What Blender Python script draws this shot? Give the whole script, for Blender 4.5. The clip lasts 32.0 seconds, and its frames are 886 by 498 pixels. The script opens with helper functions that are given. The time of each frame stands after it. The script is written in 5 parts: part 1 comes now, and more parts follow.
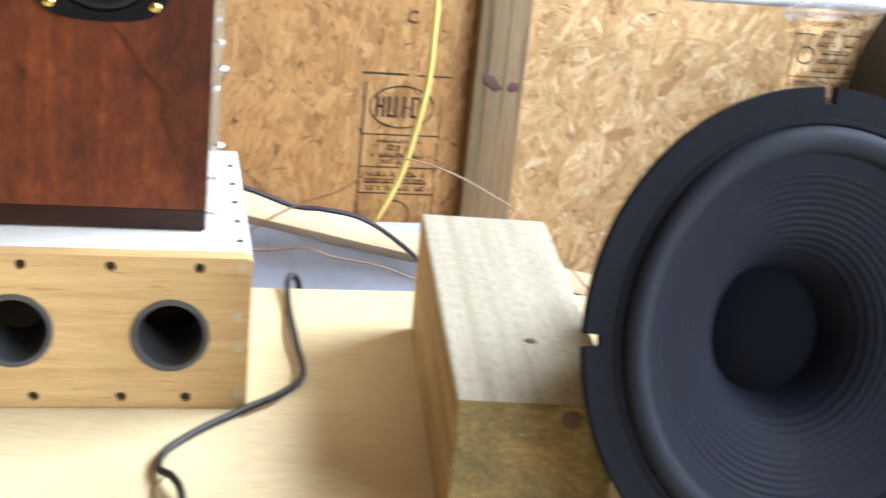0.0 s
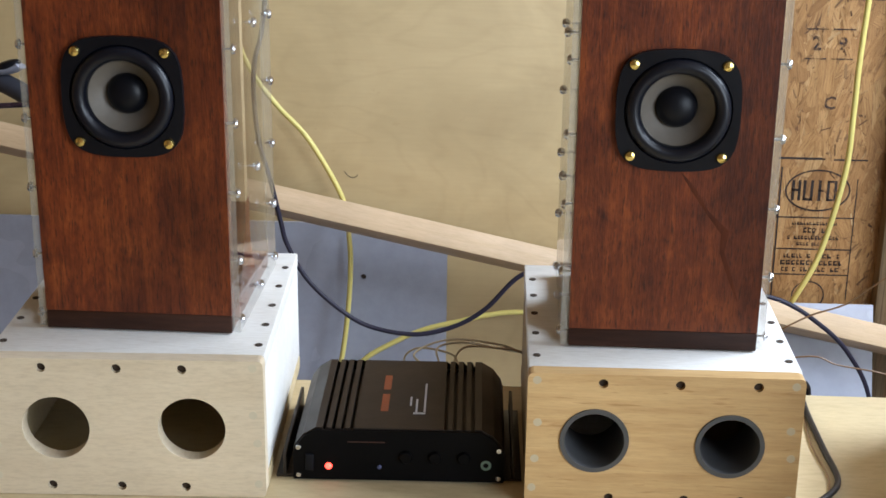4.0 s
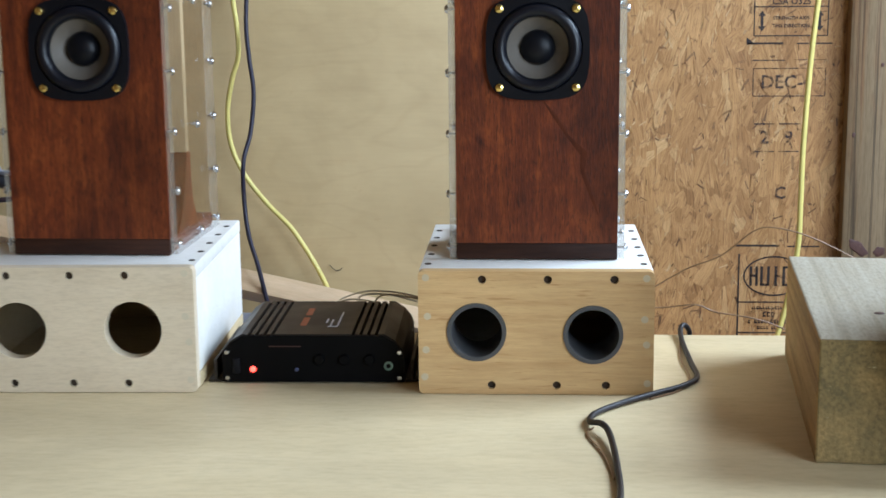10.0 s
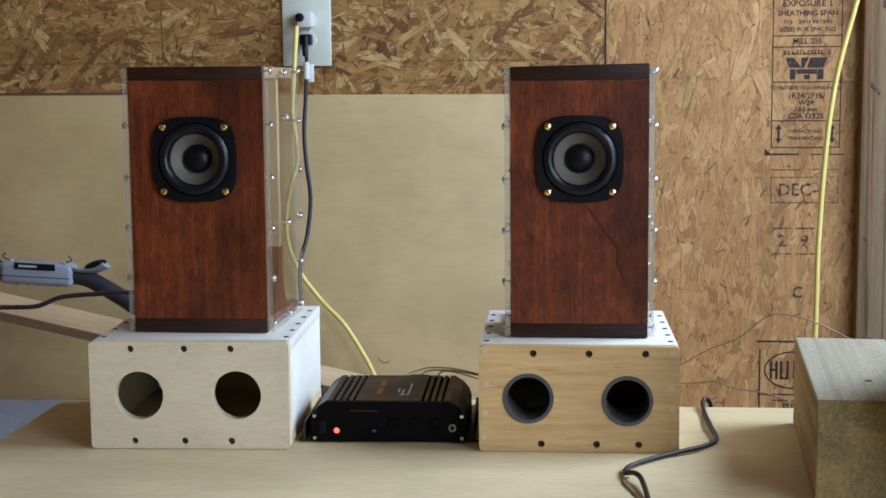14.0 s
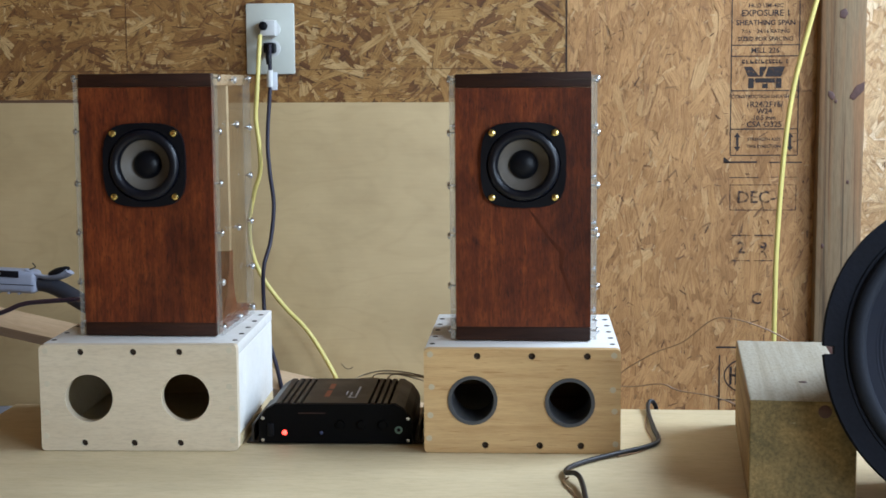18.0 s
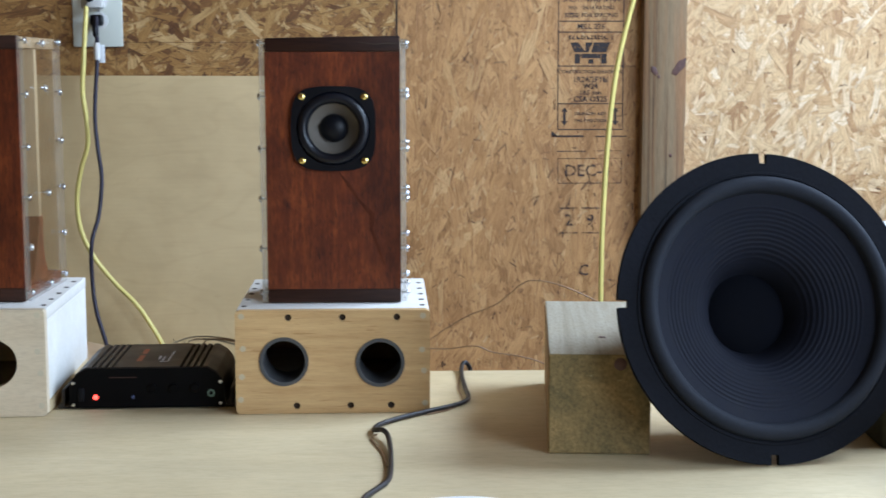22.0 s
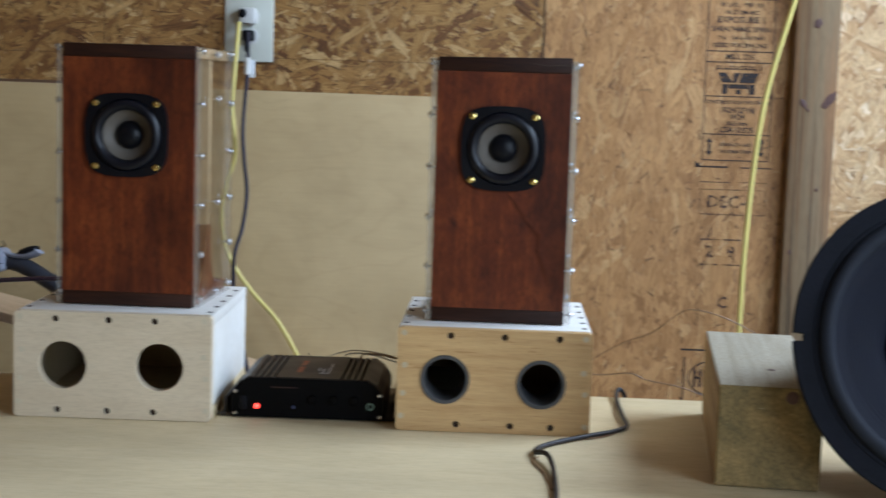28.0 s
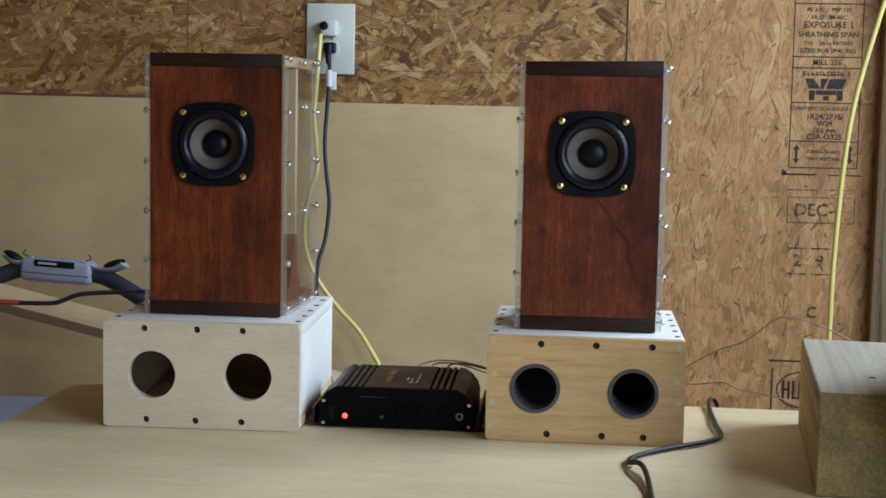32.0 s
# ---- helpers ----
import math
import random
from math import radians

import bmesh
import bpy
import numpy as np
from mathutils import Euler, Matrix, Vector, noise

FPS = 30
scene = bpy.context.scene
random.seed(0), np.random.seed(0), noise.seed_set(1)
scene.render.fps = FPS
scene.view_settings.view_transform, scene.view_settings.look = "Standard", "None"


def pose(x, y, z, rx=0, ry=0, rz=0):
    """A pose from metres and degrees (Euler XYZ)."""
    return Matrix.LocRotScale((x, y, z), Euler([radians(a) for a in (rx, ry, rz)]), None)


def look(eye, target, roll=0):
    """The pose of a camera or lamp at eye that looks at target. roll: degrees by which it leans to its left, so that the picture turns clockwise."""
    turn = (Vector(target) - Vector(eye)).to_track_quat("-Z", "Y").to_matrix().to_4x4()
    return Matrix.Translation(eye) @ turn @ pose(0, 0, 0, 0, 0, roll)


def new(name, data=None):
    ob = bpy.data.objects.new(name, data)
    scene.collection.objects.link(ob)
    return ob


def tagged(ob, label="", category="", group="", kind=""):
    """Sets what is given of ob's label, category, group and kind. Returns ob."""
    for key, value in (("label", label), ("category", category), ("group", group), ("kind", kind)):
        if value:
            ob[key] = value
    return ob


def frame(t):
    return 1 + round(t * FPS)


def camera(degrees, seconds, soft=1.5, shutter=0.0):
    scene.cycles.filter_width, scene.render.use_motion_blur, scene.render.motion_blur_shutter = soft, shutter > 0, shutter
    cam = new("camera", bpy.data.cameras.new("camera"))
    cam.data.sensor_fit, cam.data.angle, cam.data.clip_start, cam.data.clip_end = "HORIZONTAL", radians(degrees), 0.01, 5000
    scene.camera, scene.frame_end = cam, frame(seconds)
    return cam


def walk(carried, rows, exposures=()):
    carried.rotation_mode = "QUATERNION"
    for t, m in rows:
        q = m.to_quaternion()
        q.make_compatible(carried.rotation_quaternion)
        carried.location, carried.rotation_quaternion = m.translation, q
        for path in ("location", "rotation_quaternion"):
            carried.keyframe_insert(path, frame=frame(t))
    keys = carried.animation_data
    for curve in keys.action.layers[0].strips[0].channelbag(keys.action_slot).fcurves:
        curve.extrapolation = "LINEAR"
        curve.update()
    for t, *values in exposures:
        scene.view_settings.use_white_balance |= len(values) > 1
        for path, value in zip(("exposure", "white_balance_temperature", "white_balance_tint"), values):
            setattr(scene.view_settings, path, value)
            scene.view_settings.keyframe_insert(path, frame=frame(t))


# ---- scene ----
cam = camera(33.7, 32.0, 1.6, 0.8)

PATH = [
    (0, (0.081, -0.834, 0.432), (0.463, 1.0, -0.271), 5.8),
    (0.5, (0.05, -0.835, 0.435), (0.354, 1.017, -0.258), 5.7),
    (1, (0.024, -0.835, 0.445), (0.256, 1.028, -0.245), 4.4),
    (1.5, (-0.005, -0.85, 0.454), (0.161, 1.013, -0.256), 3.9),
    (2, (-0.026, -0.865, 0.469), (0.069, 1.009, -0.221), 3.5),
    (2.5, (-0.039, -0.88, 0.484), (-0.008, 0.999, -0.198), 2.6),
    (3, (-0.054, -0.893, 0.492), (-0.081, 0.993, -0.174), 1.1),
    (3.5, (-0.07, -0.904, 0.506), (-0.148, 0.981, -0.158), 0.7),
    (5.5, (-0.074, -0.949, 0.51), (-0.15, 0.955, -0.095), 0.6),
    (6, (-0.058, -0.917, 0.492), (-0.14, 0.993, -0.097), 2.3),
    (6.5, (-0.017, -0.906, 0.467), (-0.225, 1.004, -0.086), 2.5),
    (7, (-0.007, -0.894, 0.427), (-0.236, 1.028, -0.077), 3.0),
    (7.5, (-0.008, -0.878, 0.386), (-0.226, 1.056, -0.075), 2.3),
    (8, (0.005, -0.867, 0.343), (-0.162, 1.08, -0.085), 2.9),
    (8.5, (0.008, -0.867, 0.32), (-0.119, 1.087, -0.086), 3.3),
    (9, (0.017, -0.907, 0.316), (-0.13, 1.053, -0.052), 1.8),
    (9.5, (0.047, -1.027, 0.328), (-0.097, 0.942, 0.007), 2.0),
    (10, (0.046, -1.143, 0.341), (-0.085, 0.817, -0.038), -0.6),
    (10.5, (0.008, -1.223, 0.356), (-0.162, 0.752, 0.089), 0.8),
    (11, (0.007, -1.287, 0.353), (-0.21, 0.677, 0.042), 0.4),
    (11.5, (0.009, -1.317, 0.358), (-0.222, 0.648, 0.068), 0.3),
    (12, (0.014, -1.343, 0.359), (-0.213, 0.626, 0.091), -0.8),
    (12.5, (0.021, -1.351, 0.357), (-0.177, 0.623, 0.101), -0.8),
    (13, (0.023, -1.355, 0.354), (-0.163, 0.621, 0.114), -0.8),
    (13.5, (0.025, -1.355, 0.355), (-0.147, 0.623, 0.114), -0.5),
    (14, (0.031, -1.363, 0.355), (-0.136, 0.616, 0.122), -0.5),
    (14.5, (0.036, -1.367, 0.357), (-0.125, 0.613, 0.121), -0.2),
    (16.5, (0.054, -1.379, 0.355), (-0.087, 0.604, 0.131), -0.5),
    (17, (0.056, -1.381, 0.356), (-0.082, 0.601, 0.131), 0.1),
    (17.5, (0.058, -1.382, 0.355), (-0.079, 0.6, 0.133), 0.1),
    (18, (0.064, -1.384, 0.353), (-0.073, 0.599, 0.132), -0.4),
    (18.5, (0.071, -1.384, 0.35), (-0.054, 0.599, 0.125), -0.4),
    (19, (0.074, -1.392, 0.348), (-0.035, 0.592, 0.124), 0.2),
    (19.5, (0.076, -1.4, 0.347), (-0.017, 0.586, 0.124), 0.7),
    (20, (0.081, -1.399, 0.343), (0.012, 0.587, 0.117), 0.6),
    (20.5, (0.087, -1.401, 0.339), (0.046, 0.586, 0.115), 0.3),
    (21, (0.096, -1.403, 0.335), (0.087, 0.585, 0.111), 0.2),
    (21.5, (0.101, -1.405, 0.335), (0.128, 0.581, 0.105), 0.3),
    (22, (0.105, -1.403, 0.334), (0.17, 0.581, 0.09), -0.1),
    (22.5, (0.112, -1.403, 0.331), (0.214, 0.579, 0.084), -0.4),
    (23, (0.115, -1.404, 0.33), (0.253, 0.576, 0.078), -0.2),
    (23.5, (0.119, -1.402, 0.331), (0.28, 0.575, 0.076), -0.3),
    (24, (0.122, -1.399, 0.329), (0.31, 0.575, 0.067), -0.3),
    (24.5, (0.122, -1.399, 0.327), (0.332, 0.572, 0.066), -0.2),
    (26.5, (0.093, -1.398, 0.328), (0.221, 0.584, 0.097), 0.8),
    (27, (0.084, -1.4, 0.329), (0.167, 0.586, 0.108), 1.6),
    (27.5, (0.067, -1.401, 0.331), (0.075, 0.587, 0.115), 1.7),
    (28, (0.053, -1.401, 0.329), (-0.036, 0.585, 0.117), 1.8),
    (28.5, (0.041, -1.402, 0.327), (-0.114, 0.581, 0.118), 2.1),
    (29, (0.036, -1.402, 0.327), (-0.161, 0.577, 0.118), 2.0),
    (29.5, (0.033, -1.394, 0.327), (-0.17, 0.584, 0.115), 1.9),
    (30, (0.034, -1.386, 0.325), (-0.158, 0.594, 0.112), 1.7),
    (30.5, (0.038, -1.386, 0.323), (-0.163, 0.593, 0.118), 1.4),
    (31, (0.038, -1.385, 0.321), (-0.164, 0.594, 0.123), 1.2),
    (31.5, (0.038, -1.385, 0.322), (-0.16, 0.596, 0.123), 1.0),
    (32, (0.041, -1.385, 0.32), (-0.154, 0.596, 0.125), 1.1),
]
walk(cam, [(t, look(eye, target, roll)) for t, eye, target, roll in PATH],
     [(0.0, 1.15, 6650, 17), (1.0, 0.83, 6650, 17), (2.0, 0.52, 6800, 18), (3.5, 0.46, 6650, 18), (6.0, 0.41, 6350, 16), (8.0, 0.33, 6200, 15), (10.0, 0.38, 6050, 14), (11.0, 0.19, 6000, 14), (12.0, 0.15, 6000, 15), (14.0, 0.18, 6100, 15), (19.0, 0.19, 6050, 15), (21.0, 0.17, 5950, 15), (23.0, 0.19, 5800, 16), (24.5, -0.03, 5680, 17), (27.0, -0.03, 5900, 16), (30.0, -0.05, 6050, 15), (32.0, -0.05, 6050, 15)])

# ---------------------------------------------------------------- light
world = bpy.data.worlds.new("world")
scene.world = world
world.use_nodes = True
sky = world.node_tree.nodes.new("ShaderNodeTexSky")
sky.sky_type, sky.sun_disc, sky.sun_elevation, sky.sun_rotation = "NISHITA", False, radians(35.1), radians(160)
world.node_tree.links.new(sky.outputs[0], world.node_tree.nodes["Background"].inputs[0])
world.node_tree.nodes["Background"].inputs[1].default_value = 0.10


scene.cycles.caustics_refractive = False


def area(name, eye, target, sx, sy, watts, col):
    d = bpy.data.lights.new(name, "AREA")
    d.shape, d.size, d.size_y, d.energy, d.color = "RECTANGLE", sx, sy, watts, col
    ob = new(name, d)
    ob.matrix_world = look(eye, target)
    return ob


sun = bpy.data.lights.new("sun", "SUN")
sun.energy, sun.angle, sun.color = 5.0, radians(1.2), (1.0, 0.97, 0.91)
new("sun", sun).matrix_world = look((0.37 * 6, -6, 0.75 * 6), (0, 0, 0))
area("window_daylight", (1.82, 0.40, 1.42), (0.25, 0.10, 0.0), 1.6, 0.80, 100, (0.70, 0.865, 1.0))
area("side_door_daylight", (1.82, -1.65, 0.72), (-0.1, -0.05, 0.0), 1.6, 1.6, 58, (0.73, 0.895, 1.0))


# ---------------------------------------------------------------- materials
def ramp(nt, fac, stops):
    n = nt.nodes.new("ShaderNodeValToRGB")
    while len(n.color_ramp.elements) < len(stops):
        n.color_ramp.elements.new(0.5)
    for e, (p, c) in zip(n.color_ramp.elements, stops):
        e.position, e.color = p, (*c, 1)
    nt.links.new(fac, n.inputs[0])
    return n.outputs[0]


def mixed(nt, kind, fac, a, b):
    n = nt.nodes.new("ShaderNodeMix")
    n.data_type, n.blend_type = "RGBA", kind
    for v, k in ((fac, 0), (a, 6), (b, 7)):
        if isinstance(v, (int, float)):
            n.inputs[k].default_value = v
        elif isinstance(v, tuple):
            n.inputs[k].default_value = (*v, 1)
        else:
            nt.links.new(v, n.inputs[k])
    return n.outputs[2]


def coords(nt, kind="Object", scale=(1, 1, 1), shift=True):
    c = nt.nodes.new("ShaderNodeTexCoord")
    m = nt.nodes.new("ShaderNodeMapping")
    m.inputs["Scale"].default_value = scale
    nt.links.new(c.outputs[kind], m.inputs[0])
    if shift:
        o = nt.nodes.new("ShaderNodeObjectInfo")
        k = nt.nodes.new("ShaderNodeMath")
        k.operation = "MULTIPLY"
        k.inputs[1].default_value = 37.0
        nt.links.new(o.outputs["Random"], k.inputs[0])
        nt.links.new(k.outputs[0], m.inputs["Location"])
    return m.outputs[0]


def noise_tex(nt, vec, scale, detail=5, rough=0.6, twist=0.0):
    n = nt.nodes.new("ShaderNodeTexNoise")
    n.inputs["Scale"].default_value, n.inputs["Detail"].default_value = scale, detail
    n.inputs["Roughness"].default_value, n.inputs["Distortion"].default_value = rough, twist
    nt.links.new(vec, n.inputs["Vector"])
    return n.outputs[0]


def bump(nt, height, bsdf, strength, dist=0.001):
    b = nt.nodes.new("ShaderNodeBump")
    b.inputs["Strength"].default_value, b.inputs["Distance"].default_value = strength, dist
    nt.links.new(height, b.inputs["Height"])
    nt.links.new(b.outputs[0], bsdf.inputs["Normal"])


def material(name):
    m = bpy.data.materials.new(name)
    m.use_nodes = True
    return m, m.node_tree, m.node_tree.nodes["Principled BSDF"]


def wood(name, light, dark, grain, fine=60, rough=0.55, blotch=0.35, fleck=None, strength=0.25, coat=0.0, contrast=(0.3, 0.7), shift=True, spec=0.5):
    """Wood whose grain runs where the three scales in grain are small."""
    m, nt, b = material(name)
    v = coords(nt, "Object", grain, shift)
    n1 = noise_tex(nt, v, fine, 7, 0.65, 0.25)
    n2 = noise_tex(nt, v, fine / 7, 4, 0.5, 1.2)
    c = ramp(nt, n1, [(contrast[0], dark), (contrast[1], light)])
    c2 = ramp(nt, n2, [(0.35, dark), (0.65, light)])
    c = mixed(nt, "MIX", 0.45, c, c2)
    big = noise_tex(nt, coords(nt, "Object", (1, 1, 1), shift), 9, 3, 0.5)
    tone = ramp(nt, big, [(0.3, (1 - blotch,) * 3), (0.7, (1.0, 1.0, 1.0))])
    c = mixed(nt, "MULTIPLY", 1.0, c, tone)
    if fleck:
        f = noise_tex(nt, v, fine * 3, 3, 0.7)
        mask = ramp(nt, f, [(0.60, (0, 0, 0)), (0.70, (1, 1, 1))])
        c = mixed(nt, "MIX", mask, c, fleck)
    fibre = noise_tex(nt, v, 85, 4, 0.75)
    c = mixed(nt, "MULTIPLY", 0.6, c, ramp(nt, fibre, [(0.34, (0.80, 0.78, 0.75)), (0.56, (1, 1, 1))]))
    nt.links.new(c, b.inputs["Base Color"])
    r = ramp(nt, n1, [(0.2, (rough + 0.1,) * 3), (0.8, (rough - 0.08,) * 3)])
    nt.links.new(r, b.inputs["Roughness"])
    b.inputs["Coat Weight"].default_value = coat
    b.inputs["Specular IOR Level"].default_value = spec
    b.inputs["Coat Roughness"].default_value = 0.25
    bump(nt, n1, b, strength)
    return m


def streaked(name, grey, grey_dark, brown, brown_dark):
    """Sawn upright timber: fine dark grain lines in grey, with brown streaks down its length."""
    m, nt, b = material(name)
    lines = noise_tex(nt, coords(nt, "Object", (1, 1, 0.010), False), 210, 4, 0.6, 0.3)
    streak = noise_tex(nt, coords(nt, "Object", (1, 1, 0.07), False), 34, 3, 0.5, 0.6)
    fine = noise_tex(nt, coords(nt, "Object", (1, 1, 0.08), False), 520, 3, 0.6)
    c = mixed(nt, "MIX", ramp(nt, streak, [(0.44, (0, 0, 0)), (0.60, (1, 1, 1))]),
              ramp(nt, lines, [(0.33, grey_dark), (0.47, grey)]), ramp(nt, lines, [(0.33, brown_dark), (0.5, brown)]))
    c = mixed(nt, "MULTIPLY", 0.8, c, ramp(nt, fine, [(0.3, (0.72, 0.72, 0.72)), (0.6, (1, 1, 1))]))
    nt.links.new(c, b.inputs["Base Color"])
    b.inputs["Roughness"].default_value = 0.75
    b.inputs["Specular IOR Level"].default_value = 0.3
    bump(nt, lines, b, 0.5)
    return m


def ribboned(name, dark, mid, light, pore):
    """Stained mahogany: blotched figure across the board, upright streaks and short dark pores."""
    m, nt, b = material(name)
    figure = noise_tex(nt, coords(nt, "Object", (1, 1, 0.75)), 26, 5, 0.62, 1.4)
    streak = noise_tex(nt, coords(nt, "Object", (1, 1, 0.075)), 170, 5, 0.62, 0.35)
    broad = noise_tex(nt, coords(nt, "Object", (1, 1, 0.35)), 11, 3, 0.5, 0.5)
    c = ramp(nt, figure, [(0.28, dark), (0.47, mid), (0.70, light)])
    c = mixed(nt, "MIX", 0.48, c, ramp(nt, streak, [(0.33, dark), (0.50, mid), (0.68, light)]))
    c = mixed(nt, "MULTIPLY", 0.9, c, ramp(nt, broad, [(0.33, (0.50, 0.46, 0.44)), (0.52, (1, 1, 1)), (0.68, (1.32, 1.30, 1.22))]))
    flecks = noise_tex(nt, coords(nt, "Object", (1, 1, 0.13)), 760, 3, 0.6)
    c = mixed(nt, "MIX", ramp(nt, flecks, [(0.56, (0, 0, 0)), (0.66, (0.62, 0.62, 0.62))]), c, pore)
    glint = noise_tex(nt, coords(nt, "Object", (1, 1, 0.3)), 420, 3, 0.6)
    c = mixed(nt, "MULTIPLY", 0.7, c, ramp(nt, glint, [(0.35, (0.72, 0.68, 0.66)), (0.62, (1.2, 1.2, 1.16))]))
    nt.links.new(c, b.inputs["Base Color"])
    nt.links.new(ramp(nt, streak, [(0.3, (0.52,) * 3), (0.7, (0.40,) * 3)]), b.inputs["Roughness"])
    b.inputs["Specular IOR Level"].default_value = 0.30
    bump(nt, flecks, b, 0.25)
    return m


def rotary(name, light, dark, warm):
    """Rotary-cut birch: wide faint figure in bands, cloudy paler patches and a few tan flecks."""
    m, nt, b = material(name)
    field = noise_tex(nt, coords(nt, "Object", (0.55, 1, 1.0), False), 2.6, 3, 0.45, 0.9)
    k = nt.nodes.new("ShaderNodeMath")
    k.operation = "PINGPONG"
    k.inputs[1].default_value = 0.035
    nt.links.new(field, k.inputs[0])
    band = nt.nodes.new("ShaderNodeMath")
    band.operation = "MULTIPLY"
    band.inputs[1].default_value = 28.0
    nt.links.new(k.outputs[0], band.inputs[0])
    c = mixed(nt, "MIX", 0.22, light, ramp(nt, band.outputs[0], [(0.05, dark), (0.35, light)]))
    cloud = noise_tex(nt, coords(nt, "Object", (0.8, 1, 1), False), 5, 5, 0.6, 0.6)
    c = mixed(nt, "MULTIPLY", 1.0, c, ramp(nt, cloud, [(0.30, (0.84, 0.82, 0.79)), (0.50, (0.97, 0.97, 0.96)), (0.70, (1.09, 1.10, 1.12))]))
    fibre = noise_tex(nt, coords(nt, "Object", (0.06, 1, 1), False), 210, 4, 0.6)
    c = mixed(nt, "MULTIPLY", 0.25, c, ramp(nt, fibre, [(0.3, (0.88, 0.87, 0.84)), (0.6, (1.03, 1.03, 1.03))]))
    fleck = noise_tex(nt, coords(nt, "Object", (0.5, 1, 1), False), 34, 4, 0.6, 1.2)
    c = mixed(nt, "MIX", ramp(nt, fleck, [(0.66, (0, 0, 0)), (0.80, (0.45, 0.45, 0.45))]), c, warm)
    nt.links.new(c, b.inputs["Base Color"])
    b.inputs["Roughness"].default_value = 0.55
    bump(nt, fibre, b, 0.06)
    return m


def sawn(name, pale, dark, lines, brown, amount, fine=150):
    """Sawn lumber with the grain along y: growth lines, grey weathering and brown streaks."""
    m, nt, b = material(name)
    grain = noise_tex(nt, coords(nt, "Object", (1, 0.02, 1)), fine, 4, 0.6, 0.5)
    cloud = noise_tex(nt, coords(nt, "Object", (1, 0.5, 1)), 22, 5, 0.65, 0.6)
    grit = noise_tex(nt, coords(nt, "Object", (1, 0.3, 1)), 420, 3, 0.7)
    c = ramp(nt, grain, [(0.34, lines), (0.46, dark), (0.62, pale)])
    c = mixed(nt, "MIX", ramp(nt, cloud, [(0.45, (0, 0, 0)), (0.68, (amount,) * 3)]), c, brown)
    c = mixed(nt, "MULTIPLY", 0.8, c, ramp(nt, grit, [(0.32, (0.74, 0.73, 0.71)), (0.58, (1.05, 1.05, 1.05))]))
    nt.links.new(c, b.inputs["Base Color"])
    b.inputs["Roughness"].default_value = 0.75
    b.inputs["Specular IOR Level"].default_value = 0.3
    bump(nt, grain, b, 0.5)
    return m


def end_grain(name, base, dark, ringcol, fleck, centre, amount=0.5):
    """A sawn end: faint growth rings, green-brown stains and pale torn splinters."""
    m, nt, b = material(name)
    c0 = nt.nodes.new("ShaderNodeTexCoord")
    mp = nt.nodes.new("ShaderNodeMapping")
    mp.inputs["Location"].default_value = (-centre[0], 0, -centre[1])
    mp.inputs["Scale"].default_value = (1, 0, 1)
    nt.links.new(c0.outputs["Object"], mp.inputs[0])
    w = nt.nodes.new("ShaderNodeTexWave")
    w.wave_type, w.rings_direction = "RINGS", "SPHERICAL"
    w.inputs["Scale"].default_value, w.inputs["Distortion"].default_value, w.inputs["Detail"].default_value, w.inputs["Detail Scale"].default_value = 42, 3.0, 3, 1.2
    nt.links.new(mp.outputs[0], w.inputs["Vector"])
    stain = noise_tex(nt, coords(nt), 30, 5, 0.65, 0.8)
    grit = noise_tex(nt, coords(nt), 330, 4, 0.7)
    chips = noise_tex(nt, coords(nt, "Object", (0.45, 1, 1)), 190, 4, 0.7, 1.0)
    c = ramp(nt, stain, [(0.32, dark), (0.66, base)])
    c = mixed(nt, "MIX", mixed(nt, "MULTIPLY", 1.0, ramp(nt, w.outputs["Fac"], [(0.55, (0, 0, 0)), (0.95, (amount,) * 3)]), (1.0, 1.0, 1.0)), c, ringcol)
    c = mixed(nt, "MULTIPLY", 0.9, c, ramp(nt, grit, [(0.34, (0.60, 0.60, 0.58)), (0.60, (1.12, 1.12, 1.12))]))
    c = mixed(nt, "MIX", ramp(nt, chips, [(0.66, (0, 0, 0)), (0.74, (0.8, 0.8, 0.8))]), c, fleck)
    nt.links.new(c, b.inputs["Base Color"])
    b.inputs["Roughness"].default_value = 0.72
    b.inputs["Specular IOR Level"].default_value = 0.3
    bump(nt, grit, b, 0.6)
    return m


def plain(name, col, rough=0.5, metal=0.0, speck=0.12, scale=120, strength=0.08, spec=0.5):
    m, nt, b = material(name)
    v = coords(nt)
    n = noise_tex(nt, v, scale, 4, 0.6)
    big = noise_tex(nt, v, scale / 9, 3, 0.5)
    lo, hi = tuple(x * (1 - speck) for x in col), tuple(min(1, x * (1 + speck)) for x in col)
    c = mixed(nt, "MIX", 0.5, ramp(nt, n, [(0.3, lo), (0.7, hi)]), ramp(nt, big, [(0.3, lo), (0.7, hi)]))
    nt.links.new(c, b.inputs["Base Color"])
    nt.links.new(ramp(nt, big, [(0.3, (max(0.03, rough - 0.08),) * 3), (0.7, (rough + 0.08,) * 3)]), b.inputs["Roughness"])
    b.inputs["Metallic"].default_value = metal
    b.inputs["Specular IOR Level"].default_value = spec
    bump(nt, n, b, strength)
    return m


